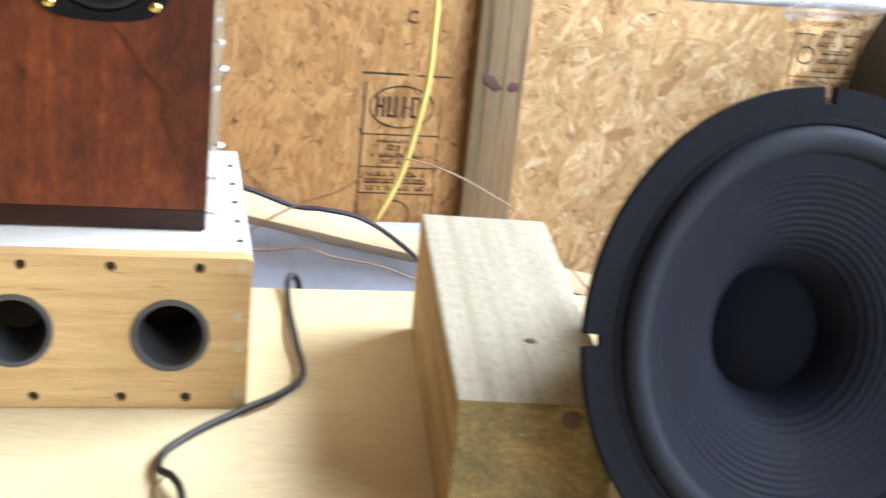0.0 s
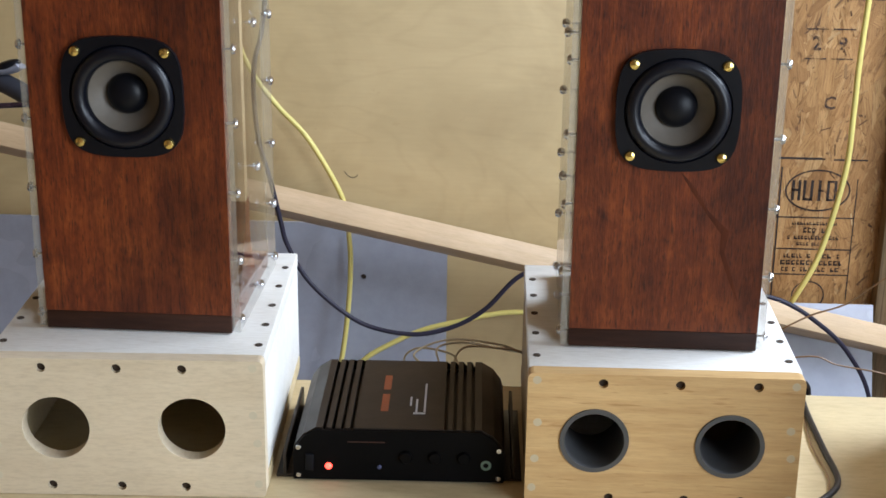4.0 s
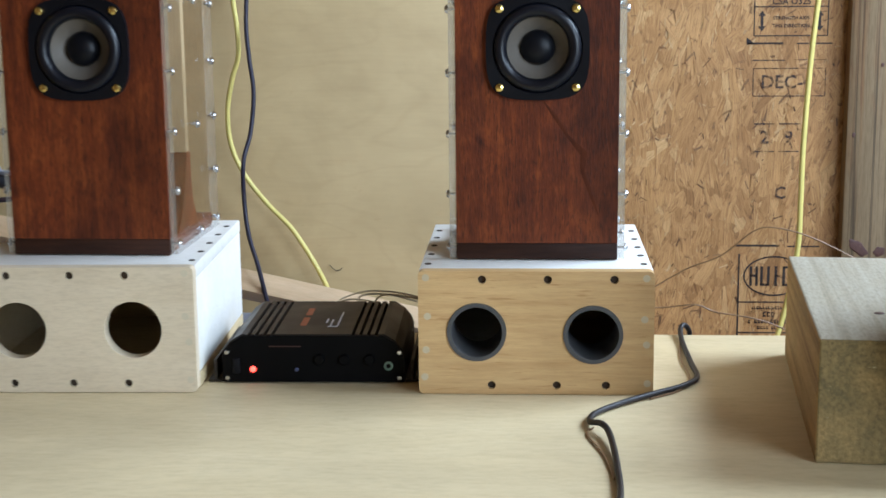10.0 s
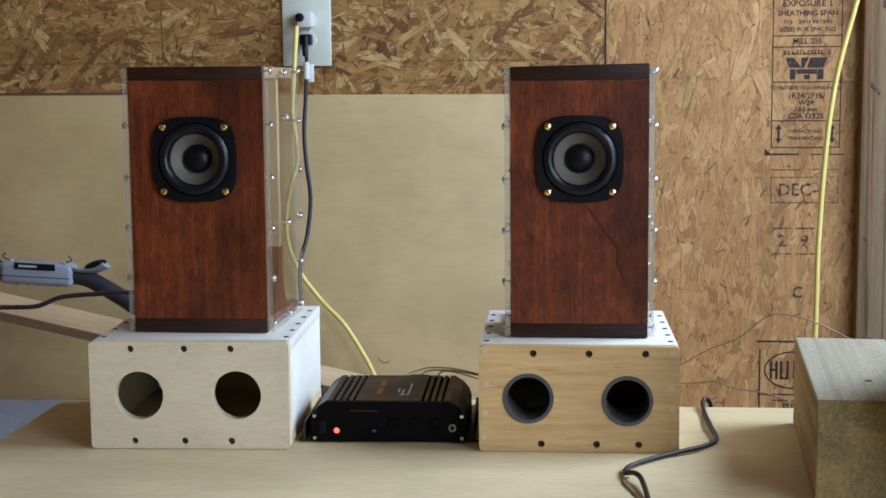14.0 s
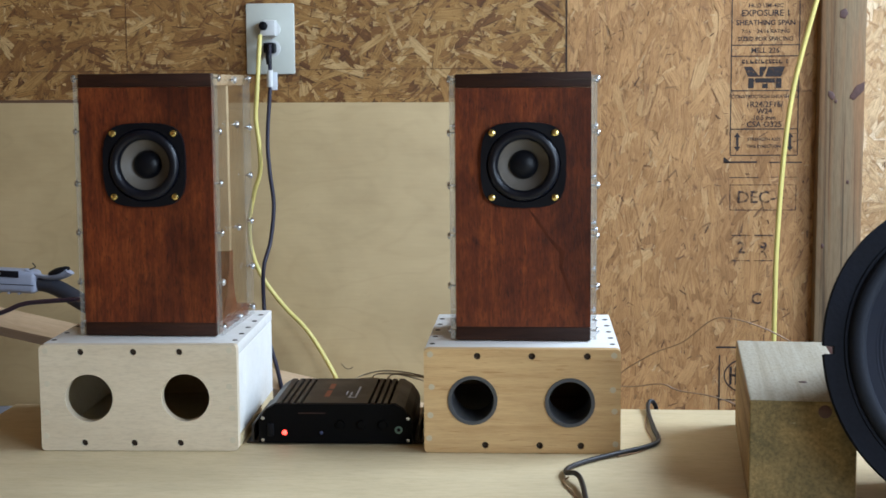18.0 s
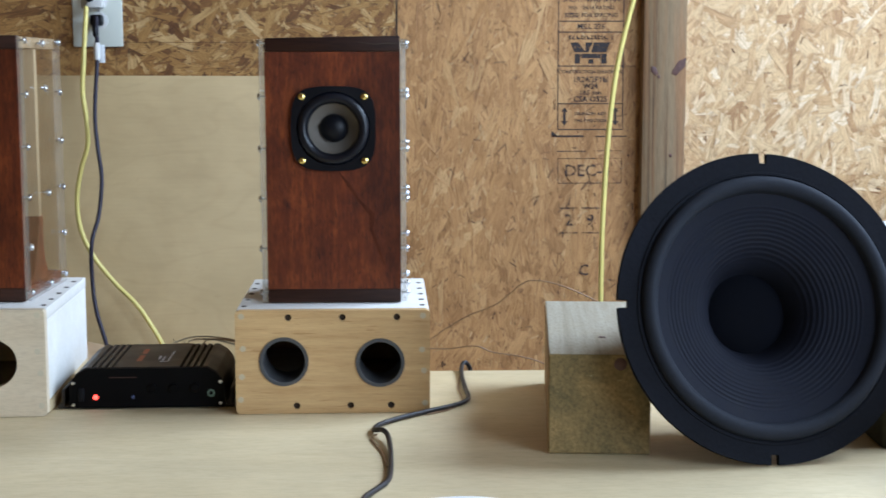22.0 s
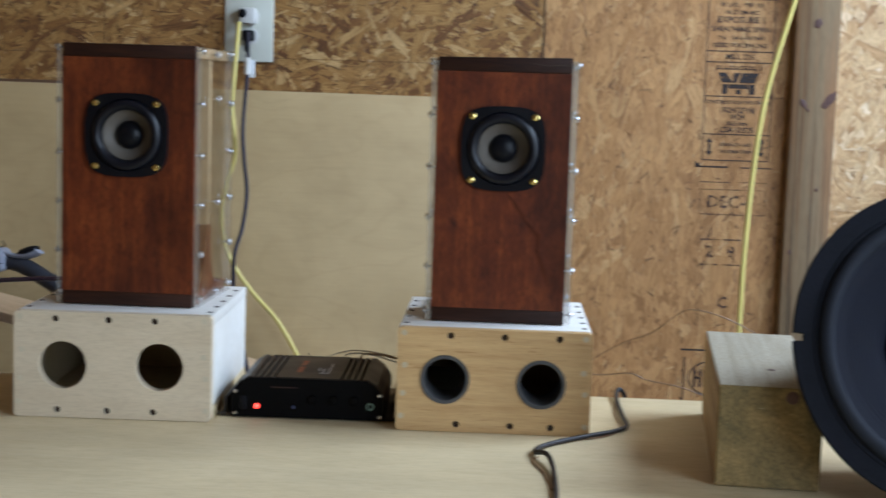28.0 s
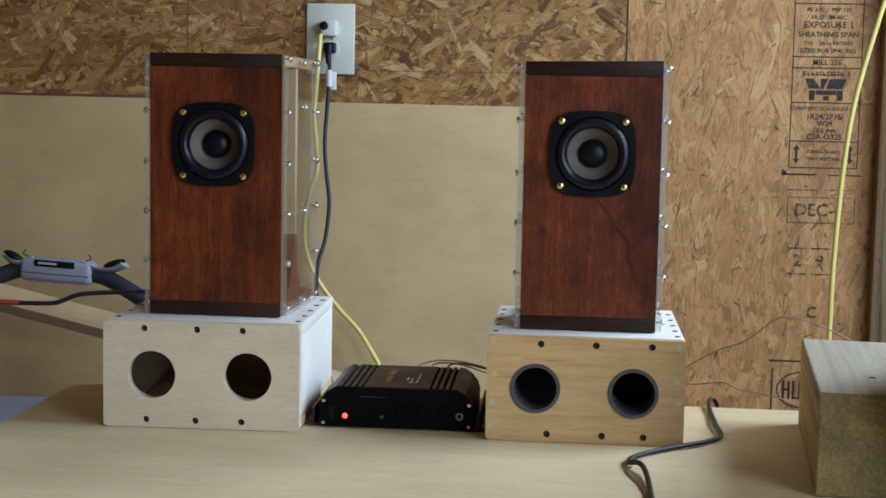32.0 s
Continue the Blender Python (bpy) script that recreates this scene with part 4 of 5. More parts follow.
def bass_box(m, label, w, d, h, ports, top, low, front_mat, side_mat, top_mat, pvc):
    t = 0.012
    inner = BIRCH_EDGE if pvc else BIRCH
    ob = thing("bass_box", label, "speaker box", m, "bass boxes")
    r = 0.0034
    holes = [(x, z, rr) for x, z, rr in ports] + [(x, h - 0.0068, r) for x in top] + [(x, 0.0075, r) for x in low]
    c = 0.004
    ring_pts = []
    for cx, cz, a0 in ((w - c, h - c, 0), (c, h - c, 90), (c, c, 180), (w - c, c, 270)):
        ring_pts += [(cx + c * math.cos(radians(a0 + k * 30)), cz + c * math.sin(radians(a0 + k * 30))) for k in range(4)]
    ring_pts = [(x, z) for x, z in ring_pts]
    part("front_panel", outline_plate(ring_pts, holes, 0, t), front_mat, ob, "front board with two round ports", soft=False)
    part("top_panel", rbox(0.0004, w - 0.0004, t + 0.0003, d, h - t, h - 0.0004, 0.0012), top_mat, ob)
    part("bottom_panel", rbox(0.0004, w - 0.0004, t + 0.0003, d, 0.0002, t, 0.0012), inner, ob)
    for x0, x1 in ((0.0008, t), (w - t, w - 0.0008)):
        part("side_panel", rbox(x0, x1, t + 0.0003, d, t + 0.0002, h - t - 0.0002, 0.0012), side_mat if x1 > t else inner, ob)
    part("back_panel", rbox(t + 0.0002, w - t - 0.0002, d - t, d - 0.0002, t + 0.0002, h - t - 0.0002, 0.0008), inner, ob)
    for x in top:
        part("screw_hole", dot(x, 0.0075, h - 0.0068, r * 0.99, depth=0.008), HOLE, ob)
    for x in low:
        part("screw_hole", dot(x, 0.0075, 0.0075, r * 0.99, depth=0.008), HOLE, ob)
    for x in (0.0065, w - 0.0065):
        for k in range(5):
            y = 0.030 + (d - 0.065) * k / 4 + 0.004 * math.sin(7 * k + x * 50)
            part("screw_hole", dot(x, y, h + 0.0002 - 0.002, 0.0027, "z", 0.0040), HOLE, ob)
    for x in (0.0062, w - 0.0062):
        for z in (0.93, 0.64, 0.38, 0.11):
            part("filled_plug", dot(x + 0.0015 * math.sin(40 * z + 90 * x), 0.0008, h * (z + 0.03 * math.sin(9 * z + 60 * x)), 0.0030, depth=0.0020), PLUG if pvc else PLUG_PALE, ob)
    # Block added for the pale patch low behind the left port.
    if pvc:
        part("inner_batten", rbox(t + 0.002, 0.092, 0.064, d - t - 0.002, t + 0.0003, t + 0.014, 0.002), WHITE_TOP, ob, "pale block added inside the box")
    for x, z, rr in ports:
        if pvc:
            tube = lathe([(rr * 0.995, 0.0), (rr * 0.995, 0.0012), (rr * 0.86, 0.0012), (rr * 0.84, 0.0), (rr * 0.84, -0.050), (rr * 0.995, -0.050), (rr * 0.995, 0.0)], 40)
            part("port_tube", tube, PVC_GREY, ob, "grey pipe lining the port", Matrix.Translation((x, 0, z)))
    return ob


RIGHT_BOX = Matrix.Translation((-0.0510, -0.001, 0.0005)) @ pose(0, 0, 0, 0, 0, 0.4)
LEFT_BOX = Matrix.Translation((-0.4270, -0.0085, 0.0005)) @ pose(0, 0, 0, 0, 0, 1.8)
bass_box(RIGHT_BOX, "oiled birch box with white top and two grey-lined ports", 0.189, 0.220, 0.1015, [(0.0470, 0.0515, 0.0241), (0.1405, 0.0497, 0.0241)],
         (0.0515, 0.1040, 0.1570), (0.0590, 0.1115, 0.1510), YELLOW_BIRCH, WHITEWASH, WHITE_TOP, True)
# White side panel stands in for window light on this box's right side.
bass_box(LEFT_BOX, "whitewashed birch box with two bare round ports", 0.194, 0.227, 0.1045, [(0.0480, 0.0520, 0.0236), (0.1430, 0.0525, 0.0236)],
         (0.0407, 0.0927, 0.1378), (0.0425, 0.0915, 0.1370), WHITEWASH, WHITE_TOP, WHITE_TOP, False)


# ---------------------------------------------------------------- speaker towers
def squircle(half, bulge, n=64):
    pts = []
    for k in range(n):
        a = 2 * math.pi * k / n
        c, s = math.cos(a), math.sin(a)
        e = 5.0
        r = (abs(c) ** e + abs(s) ** e) ** (-1 / e)
        pts.append((half * r * c * (1 - bulge * abs(s) ** 2 * r * r * 0.5), half * r * s * (1 - bulge * abs(c) ** 2 * r * r * 0.5)))
    return pts


def driver(parent, x, z):
    m = Matrix.Translation((x, 0, z))
    bm = outline_plate(squircle(0.0418, 0.15), [(0, 0, 0.0364)], -0.0042, -0.0002)
    me = mesh_of("driver", bm, BLACK)
    ob = part("driver_frame", me, None, parent, "square-cornered black driver frame", m, soft=False)
    sur = [(0.0366, 0.0034), (0.0358, 0.0028)] + [(0.0303 + 0.0052 * math.cos(a), 0.0022 + 0.0058 * math.sin(a)) for a in (math.pi * k / 16 for k in range(17))] + [(0.0248, -0.0004)]
    part("surround", lathe(sur, 56), RUBBER, ob, "glossy black rubber roll surround")
    part("cone", lathe([(0.0250, 0.0002), (0.0240, -0.0012), (0.0185, -0.0062), (0.0130, -0.0110)], 56), GREY_CONE, ob, "light grey cone")
    part("dust_cap", lathe([(0.0142, -0.0102)] + [(0.0142 * math.cos(a), -0.0100 + 0.0098 * math.sin(a)) for a in (math.pi / 2 * k / 8 for k in range(9))][:-1] + [(0, -0.0002)], 40), BLACK, ob, "domed black dust cap")
    for sx in (-1, 1):
        for sz in (-1, 1):
            head = lathe([(0.0037, 0.0042), (0.0037, 0.0049), (0.0031, 0.0062), (0.0016, 0.0069), (0, 0.0071)], 18)
            part("brass_screw", head, BRASS, ob, "shiny brass screw head", Matrix.Translation((sx * 0.0308, 0, sz * 0.0314)))
    return ob


def acrylic(name, bm, parent, label, broad, shades=False):
    """A clear sheet with frosted cut edges; broad is the axis through its thickness."""
    me = mesh_of(name, bm, ACRYLIC, CUT_EDGE)
    for p in me.polygons:
        p.material_index = 0 if abs(p.normal[broad]) > 0.9 else 1
    ob = part(name, me, None, parent, label, soft=False)
    ob.visible_shadow = shades
    return ob


def ribbon(points, widths, y):
    """A thin tapered vein on a flat front, along the points."""
    bm = bmesh.new()
    rows = []
    for k, (x, z) in enumerate(points):
        (x0, z0), (x1, z1) = points[max(0, k - 1)], points[min(len(points) - 1, k + 1)]
        d = math.hypot(x1 - x0, z1 - z0)
        nx, nz, w = -(z1 - z0) / d, (x1 - x0) / d, widths[k] / 2
        rows.append((bm.verts.new((x + nx * w, y, z + nz * w)), bm.verts.new((x, y - 0.00006, z)), bm.verts.new((x - nx * w, y, z - nz * w))))
    for a, b in zip(rows, rows[1:]):
        for j in (0, 1):
            bm.faces.new((a[j], b[j], b[j + 1], a[j + 1]))
    bmesh.ops.recalc_face_normals(bm, faces=bm.faces[:])
    return bm


def tower(m, label, w, d, h, hx, hz, warp):
    ob = thing("speaker_tower", label, "speaker", m, "speaker towers")
    cap, t = 0.0135, 0.012
    hole = (hx, hz, 0.0355)
    face = outline_plate([(0, cap), (w, cap), (w, h - cap), (0, h - cap)], [hole], 0, t)
    part("front_panel", face, MAHOGANY, ob, "red-brown stained mahogany front", soft=False)
    part("bottom_strip", rbox(0, w, -0.0006, t, 0, cap - 0.0002, 0.0008), WALNUT, ob)
    bm = rbox(0, w, -0.0006, t, h - cap + 0.0002, h, 0.0008)
    if warp:
        for v in bm.verts:
            v.co.z += 0.0022 * max(0.0, v.co.x / w - 0.55) ** 2 / 0.2 * (1 if v.co.z > h - cap / 2 else 0)
    part("top_strip", bm, WALNUT, ob)
    if warp:
        part("grain_vein", ribbon([(0.0717, 0.1302), (0.0809, 0.1182), (0.0916, 0.1019), (0.1045, 0.0877), (0.1035, 0.073), (0.111, 0.0527), (0.1165, 0.0374)], (0.0008, 0.0034, 0.0024, 0.0060, 0.0034, 0.0030, 0.0008), -0.0002), VEIN, ob, "dark wavy vein in the grain")
        part("crack", ribbon([(0.092, h - 0.0040), (0.108, h - 0.0062), (0.120, h - 0.0052), (w - 0.0006, h - 0.0058)], (0.0003, 0.0008, 0.0011, 0.0014), -0.0008), HOLE, ob, "dark split in the cap")
    part("top_board", rbox(0.0002, w - 0.0002, t + 0.0002, d, h - t, h - 0.001, 0.0008), BIRCH_EDGE, ob, "pale birch top board")
    part("bottom_board", rbox(0.0002, w - 0.0002, t + 0.0002, d, 0.0002, t, 0.0008), MAHOGANY, ob)
    acrylic("back_panel", rbox(0.0003, w - 0.0003, d - 0.006, d - 0.0002, t + 0.0003, h - t - 0.0003, 0), ob, "clear acrylic back", 1)
    part("inner_divider", rbox(0.0006, w - 0.0006, d * 0.44, d * 0.44 + 0.010, h * 0.30, h - t - 0.0004, 0.0006), DIVIDER, ob, "pale wooden divider inside the cabinet")
    bm = bmesh.new()
    prof = [(t + 0.016, t + 0.0004), (d * 0.44 + 0.030, t + 0.0004), (d * 0.44 + 0.026, t + 0.010), (d * 0.44 + 0.017, t + 0.024), (d * 0.44 + 0.014, t + 0.040), (d * 0.44 + 0.014, h * 0.30 - 0.0003), (d * 0.44 + 0.001, h * 0.30 - 0.0003), (d * 0.44 - 0.005, t + 0.045), (t + 0.030, t + 0.014)]
    lo = [bm.verts.new((0.0006, y, z)) for y, z in prof]
    hi = [bm.verts.new((w - 0.0006, y, z)) for y, z in prof]
    for k in range(len(prof)):
        j = (k + 1) % len(prof)
        bm.faces.new((lo[k], lo[j], hi[j], hi[k]))
    bm.faces.new(lo[::-1])
    bm.faces.new(hi)
    bmesh.ops.recalc_face_normals(bm, faces=bm.faces[:])
    part("inner_deflector", bm, MAHOGANY, ob, "curved brown foot of the divider")
    zs = (0.018, 0.218, 0.415, 0.605, 0.795, 0.965)
    head = mesh_of("screw", lathe([(0.0036, 0.0), (0.0036, 0.0010), (0.0026, 0.0025), (0, 0.0031)], 12), STEEL)
    shaft = mesh_of("shaft", pipe((0, -0.0008, 0), (0, 0.0054, 0), 0.0010, 8), STEEL)
    for side in (-1, 1):
        x0, x1 = (-0.0058, -0.0002) if side < 0 else (w + 0.0002, w + 0.0058)
        acrylic("side_sheet", rbox(x0, x1, 0.0015, d, 0.0006, h - 0.0012, 0), ob, "clear acrylic side sheet", 0)
        spots = [(0.0065, 1 - z) for z in zs] + [(d - 0.005, 1 - z) for z in zs] + [(d * 0.5, 0.975), (d * 0.52 + 0.004, 0.80), (d * 0.52 + 0.004, 0.39), (d * 0.55, 0.03)]
        for y, f in spots:
            turn = pose(0, 0, 0, 0, 0, 90 if side > 0 else -90)
            s = part("side_screw", head, None, ob, "", Matrix.Translation((x0 if side < 0 else x1, y, f * h)) @ turn)
            part("shaft", shaft, None, s)
    for fx in (0.17, 0.5, 0.83):
        part("top_screw", lathe([(0.0030, 0.0), (0.0028, 0.0007), (0, 0.0010)], 12), STEEL, ob, "", Matrix.Translation((w * fx, t + 0.008, h - 0.001)) @ pose(0, 0, 0, -90, 0, 0))
    driver(ob, hole[0], hole[1])
    return ob


RIGHT_TOWER = Matrix.Translation((-0.0222, 0.0475, 0.1026)) @ pose(0, 0, 0, 0, 0, -0.5)
LEFT_TOWER = Matrix.Translation((-0.3970, 0.0480, 0.1056)) @ pose(0, 0, 0, 0, 0, -1.2)
tower(RIGHT_TOWER, "stained mahogany speaker with clear acrylic sides and cracked cap", 0.1325, 0.147, 0.262, 0.06675, 0.1735, True)
tower(LEFT_TOWER, "stained mahogany speaker with clear acrylic sides", 0.1345, 0.147, 0.262, 0.0660, 0.1718, False)

# ---------------------------------------------------------------- amplifier
AMP_AT = Matrix.Translation((-0.2185, 0.0255, 0.0005)) @ pose(0, 0, 0, 0, 0, 1.2)
amp = thing("amplifier", "small black finned amplifier with a lit red lamp", "amplifier", AMP_AT)
W, D, H = 0.1535, 0.124, 0.0415
prof = [(0.0, 0.001), (W, 0.001), (W, 0.022), (W - 0.002, 0.028), (W - 0.008, 0.036), (W - 0.017, H)]
fins = []
for x in (0.0235, 0.0300, 0.0365, 0.0430):
    fins += [(x - 0.0014, H), (x - 0.0014, H - 0.0085), (x + 0.0014, H - 0.0085), (x + 0.0014, H)]
right_fins = [(W - x, z) for x, z in fins]
prof += right_fins + fins[::-1] + [(0.017, H), (0.008, 0.036), (0.002, 0.028), (0.0, 0.022)]
bm = bmesh.new()
a = [bm.verts.new((x, 0.002, z)) for x, z in prof]
b = [bm.verts.new((x, D, z)) for x, z in prof]
for k in range(len(prof)):
    j = (k + 1) % len(prof)
    bm.faces.new((a[k], a[j], b[j], b[k]))
bm.faces.new(a[::-1])
bm.faces.new(b)
bmesh.ops.triangulate(bm, faces=[f for f in bm.faces if len(f.verts) > 4])
bmesh.ops.recalc_face_normals(bm, faces=bm.faces[:])
part("case", bm, AMP, amp, "ribbed black metal case", soft=False)
pl = [(0.0006, 0.0012), (W - 0.0006, 0.0012), (W - 0.0006, 0.0215), (W - 0.0025, 0.0275), (W - 0.0085, 0.0350), (W - 0.0175, H - 0.001), (0.0175, H - 0.001), (0.0085, 0.0350), (0.0025, 0.0275), (0.0006, 0.0215)]
part("front_plate", outline_plate(pl, [], -0.0006, 0.0018), AMP_FRONT, amp, soft=False)
for x, z in ((0.0045, 0.0045), (0.0045, 0.0265), (W - 0.0045, 0.0045), (W - 0.0045, 0.0265)):
    part("plate_screw", lathe([(0.0021, 0.0006), (0.0018, 0.0014), (0, 0.0017)], 12), STEEL, amp, "", Matrix.Translation((x, 0, z)))
lamp = part("power_lamp", lathe([(0.0026, 0.0006), (0.0025, 0.0012), (0.0014, 0.0022), (0, 0.0025)], 16), RED_LED, amp, "glowing red power lamp", Matrix.Translation((0.0262, 0, 0.0120)))
part("signal_lamp", lathe([(0.0018, 0.0006), (0.0017, 0.0012), (0, 0.0018)], 14), BLUE_LED, amp, "", Matrix.Translation((0.0630, 0, 0.0118)))
part("rocker_switch", rbox(0.0095, 0.0155, -0.0022, 0.0, 0.0085, 0.0215, 0.0008), BLACK, amp)
for x in (0.0820, 0.1030, 0.1240):
    part("knob", lathe([(0.0046, 0.0006), (0.0045, 0.0026), (0.0038, 0.0034), (0, 0.0035)], 20), AMP_FRONT, amp, "", Matrix.Translation((x, 0, 0.0205)))
part("jack_socket", lathe([(0.0038, 0.0006), (0.0038, 0.0016), (0.0022, 0.0018), (0.0020, 0.0007)], 18), plain("jack_ring", (0.16, 0.24, 0.19), 0.4, 0.4), amp, "green-tinged jack socket", Matrix.Translation((0.1398, 0, 0.0150)))
for x0, x1 in ((-0.0125, 0.0), (W, W + 0.0125)):
    part("mounting_flange", rbox(x0, x1, 0.004, D - 0.004, 0.0, 0.0022, 0.0005), AMP, amp)
    part("flange_rib", rbox((x0 + x1) / 2 - 0.0012, (x0 + x1) / 2 + 0.0012, 0.004, D - 0.004, 0.0022, 0.0190, 0.0005), AMP, amp)
bars = quads([(0.062, 0.0675, 0.030, 0.060), (0.062, 0.0675, 0.068, 0.094)], 0)
bars.transform(Matrix(((1, 0, 0, 0), (0, 0, 1, 0), (0, -1, 0, H + 0.0003), (0, 0, 0, 1))))
bars.materials.append(ORANGE)
part("orange_print", bars, None, amp, "worn orange lettering bars", soft=False)
bars = quads([(0.0935, 0.0950, 0.030, 0.080), (0.0860, 0.0950, 0.026, 0.029), (0.0875, 0.0890, 0.026, 0.052), (0.0830, 0.0845, 0.040, 0.056)], 0)
bars.transform(Matrix(((1, 0, 0, 0), (0, 0, 1, 0), (0, -1, 0, H + 0.0003), (0, 0, 0, 1))))
bars.materials.append(GREY_PRINT)
part("grey_emblem", bars, None, amp, soft=False)
bars = quads([(0.040, 0.067, 0.0312, 0.0322)], -0.0009)
bars.materials.append(DIM_PRINT)
part("front_print", bars, None, amp, soft=False)
for x in (0.092, 0.100, 0.108, 0.116):
    part("terminal", rbox(x, x + 0.006, D, D + 0.006, 0.024, 0.036, 0.0008), PLATE, amp)

# ---------------------------------------------------------------- timber blocks and woofer
block = thing("post_block", "short weathered four by four post offcut on the bench", "wood block", Matrix.Translation((0.2372, -0.1600, 0.0005)) @ pose(0, 0, 0, 0, 0, -5.2))
bm = rbox(0, 0.0885, 0, 0.291, 0, 0.0888, 0.0016)
me = mesh_of("timber", bm, POST, POST_END, POST_SIDE)
for p in me.polygons:
    p.material_index = 1 if abs(p.normal.y) > 0.8 else 2 if abs(p.normal.x) > 0.8 else 0
part("timber", me, None, block, soft=False)
part("knot", lathe([(0.004, 0.0), (0.003, 0.0006), (0, 0.0007)], 14), KNOT, block, "", Matrix.Translation((0.050, 0.080, 0.0888)) @ pose(0, 0, 0, -90, 0, 0))
part("knot", lathe([(0.006, 0.0), (0.005, 0.0006), (0, 0.0007)], 14), KNOT, block, "", Matrix.Translation((0.062, 0.0002, 0.080)))
block2 = thing("board_block", "dark green treated board offcut standing on edge", "wood block", Matrix.Translation((0.534, -0.154, 0.0005)) @ pose(0, 0, 0, 0, 0, -2))
part("timber", rbox(0, 0.038, 0, 0.26, 0, 0.0888, 0.0016), POST_GREEN, block2)

WOOFER = Matrix.Translation((0.4257, -0.1695, 0.1306)) @ pose(0, 0, 0, 0, 0, 9.0) @ pose(0, 0, 0, -16.5, 0, 0)
woofer = thing("woofer", "large black ribbed-cone woofer leaning against timber blocks", "woofer", WOOFER)
R = 0.1350
pts = []
for k in range(160):
    q = 360 * k / 160
    off = (q + 3.0 + 45) % 90 - 45
    if abs(off) > 1.6:
        pts.append((R * math.cos(radians(q)), R * math.sin(radians(q))))
    if abs(off + 2.25 / 2) < 2.25 / 2 and off <= 0:
        a = q - off
        for da, rr in ((-1.55, R), (-1.45, R - 0.0088), (1.45, R - 0.0088), (1.55, R)):
            pts.append((rr * math.cos(radians(a + da)), rr * math.sin(radians(a + da))))
part("frame_flange", outline_plate(pts, [(0, 0, 0.1150)], -0.0010, 0.0045), FRAME_BLACK, woofer, "pressed black frame with four open bolt slots", soft=False)
part("gasket", lathe([(0.1185, 0.0010), (0.1180, 0.0022), (0.1160, 0.0022), (0.1148, 0.0)], 96), FRAME_BLACK, woofer)
sur = [(0.1155, 0.0005)] + [(0.1075 + 0.0072 * math.cos(a), 0.0010 + 0.0078 * math.sin(a)) for a in (math.pi * k / 12 for k in range(13))] + [(0.0998, -0.0010)]
part("surround", lathe(sur, 96), FOAM, woofer, "half-roll foam surround")
cone = []
for k in range(150):
    s = k / 149
    r = 0.1000 - 0.0645 * s
    depth = -0.0012 - 0.021 * s - 0.029 * s ** 6
    if 0.16 < s < 0.86:
        depth += 0.00034 * math.sin((s - 0.16) / 0.70 * 2 * math.pi * 12)
    cone.append((r, depth))
part("cone", lathe(cone, 96), PAPER, woofer, "ribbed dark paper cone")
part("dust_cap", lathe([(0.0362, -0.0508), (0.0350, -0.0500), (0.0320, -0.0482), (0.0250, -0.0454), (0.0130, -0.0430), (0, -0.0424)], 64), DUST_CAP, woofer, "shallow dark domed dust cap")
part("basket", lathe([(0.1170, -0.0046), (0.1120, -0.020), (0.0800, -0.078), (0.0620, -0.094), (0.0620, -0.0985), (0.0560, -0.0985), (0.0560, -0.094)], 64), FRAME_BLACK, woofer)
part("magnet", lathe([(0.0, -0.130), (0.0600, -0.130), (0.0620, -0.128), (0.0620, -0.0990), (0.0, -0.0990)], 48), FRAME_BLACK, woofer)

# ---------------------------------------------------------------- loose things on the bench
dome = thing("round_device", "low white round plastic device with a green button", "device", Matrix.Translation((0.153, -0.411, 0.0005)))
part("shell", lathe([(0.0, 0.0), (0.068, 0.0), (0.0745, 0.004), (0.0755, 0.010), (0.0735, 0.0145), (0.066, 0.0178), (0.045, 0.0200), (0.020, 0.0208), (0, 0.0209)], 64), WHITE, dome, m=pose(0, 0, 0, -90, 0, 0))
part("button", lathe([(0.0205, 0.0190), (0.0200, 0.0222), (0.0175, 0.0236), (0.008, 0.0228), (0, 0.0224)], 40), GREEN, dome, "bright green centre button", pose(0, 0, 0, -90, 0, 0))
part("slot", rbox(0.022, 0.044, 0.040, 0.0415, 0.0150, 0.0194, 0.0004), GREY_PRINT, dome, m=pose(0, 0, 0, 0, 0, -12))

slab = thing("pale_board", "thick pale board propped on a slant at the bench", "board")
A, B, C = Vector((0.523, -0.290, 0.036)), Vector((0.583, -0.330, 0.002)), Vector((0.612, -0.250, 0.131))
e1, e2 = (B - A).normalized(), (C - A)
e2 = (e2 - e1 * e2.dot(e1)).normalized()
bm = rbox(0, 0.30, 0, 0.013, 0, 0.30, 0.0025)
part("board", bm, MDF, slab, m=Matrix.Translation(A) @ Matrix((e1, e2.cross(e1), e2)).transposed().to_4x4())
chip = thing("wood_offcut", "small pale wood offcut lying on the bench", "offcut", Matrix.Translation((0.490, -0.420, 0.0005)) @ pose(0, 0, 0, 0, 0, -12))
part("piece", rbox(0, 0.045, -0.05, 0.006, 0, 0.012, 0.001), WHITEWASH, chip)


def cable(name, label, mt, r, pts, seg=10, wide=1.0, category="cable"):
    ob = thing(name, label, category)
    part("jacket", sweep(pts, r, seg, 10, wide), mt, ob)
    return ob


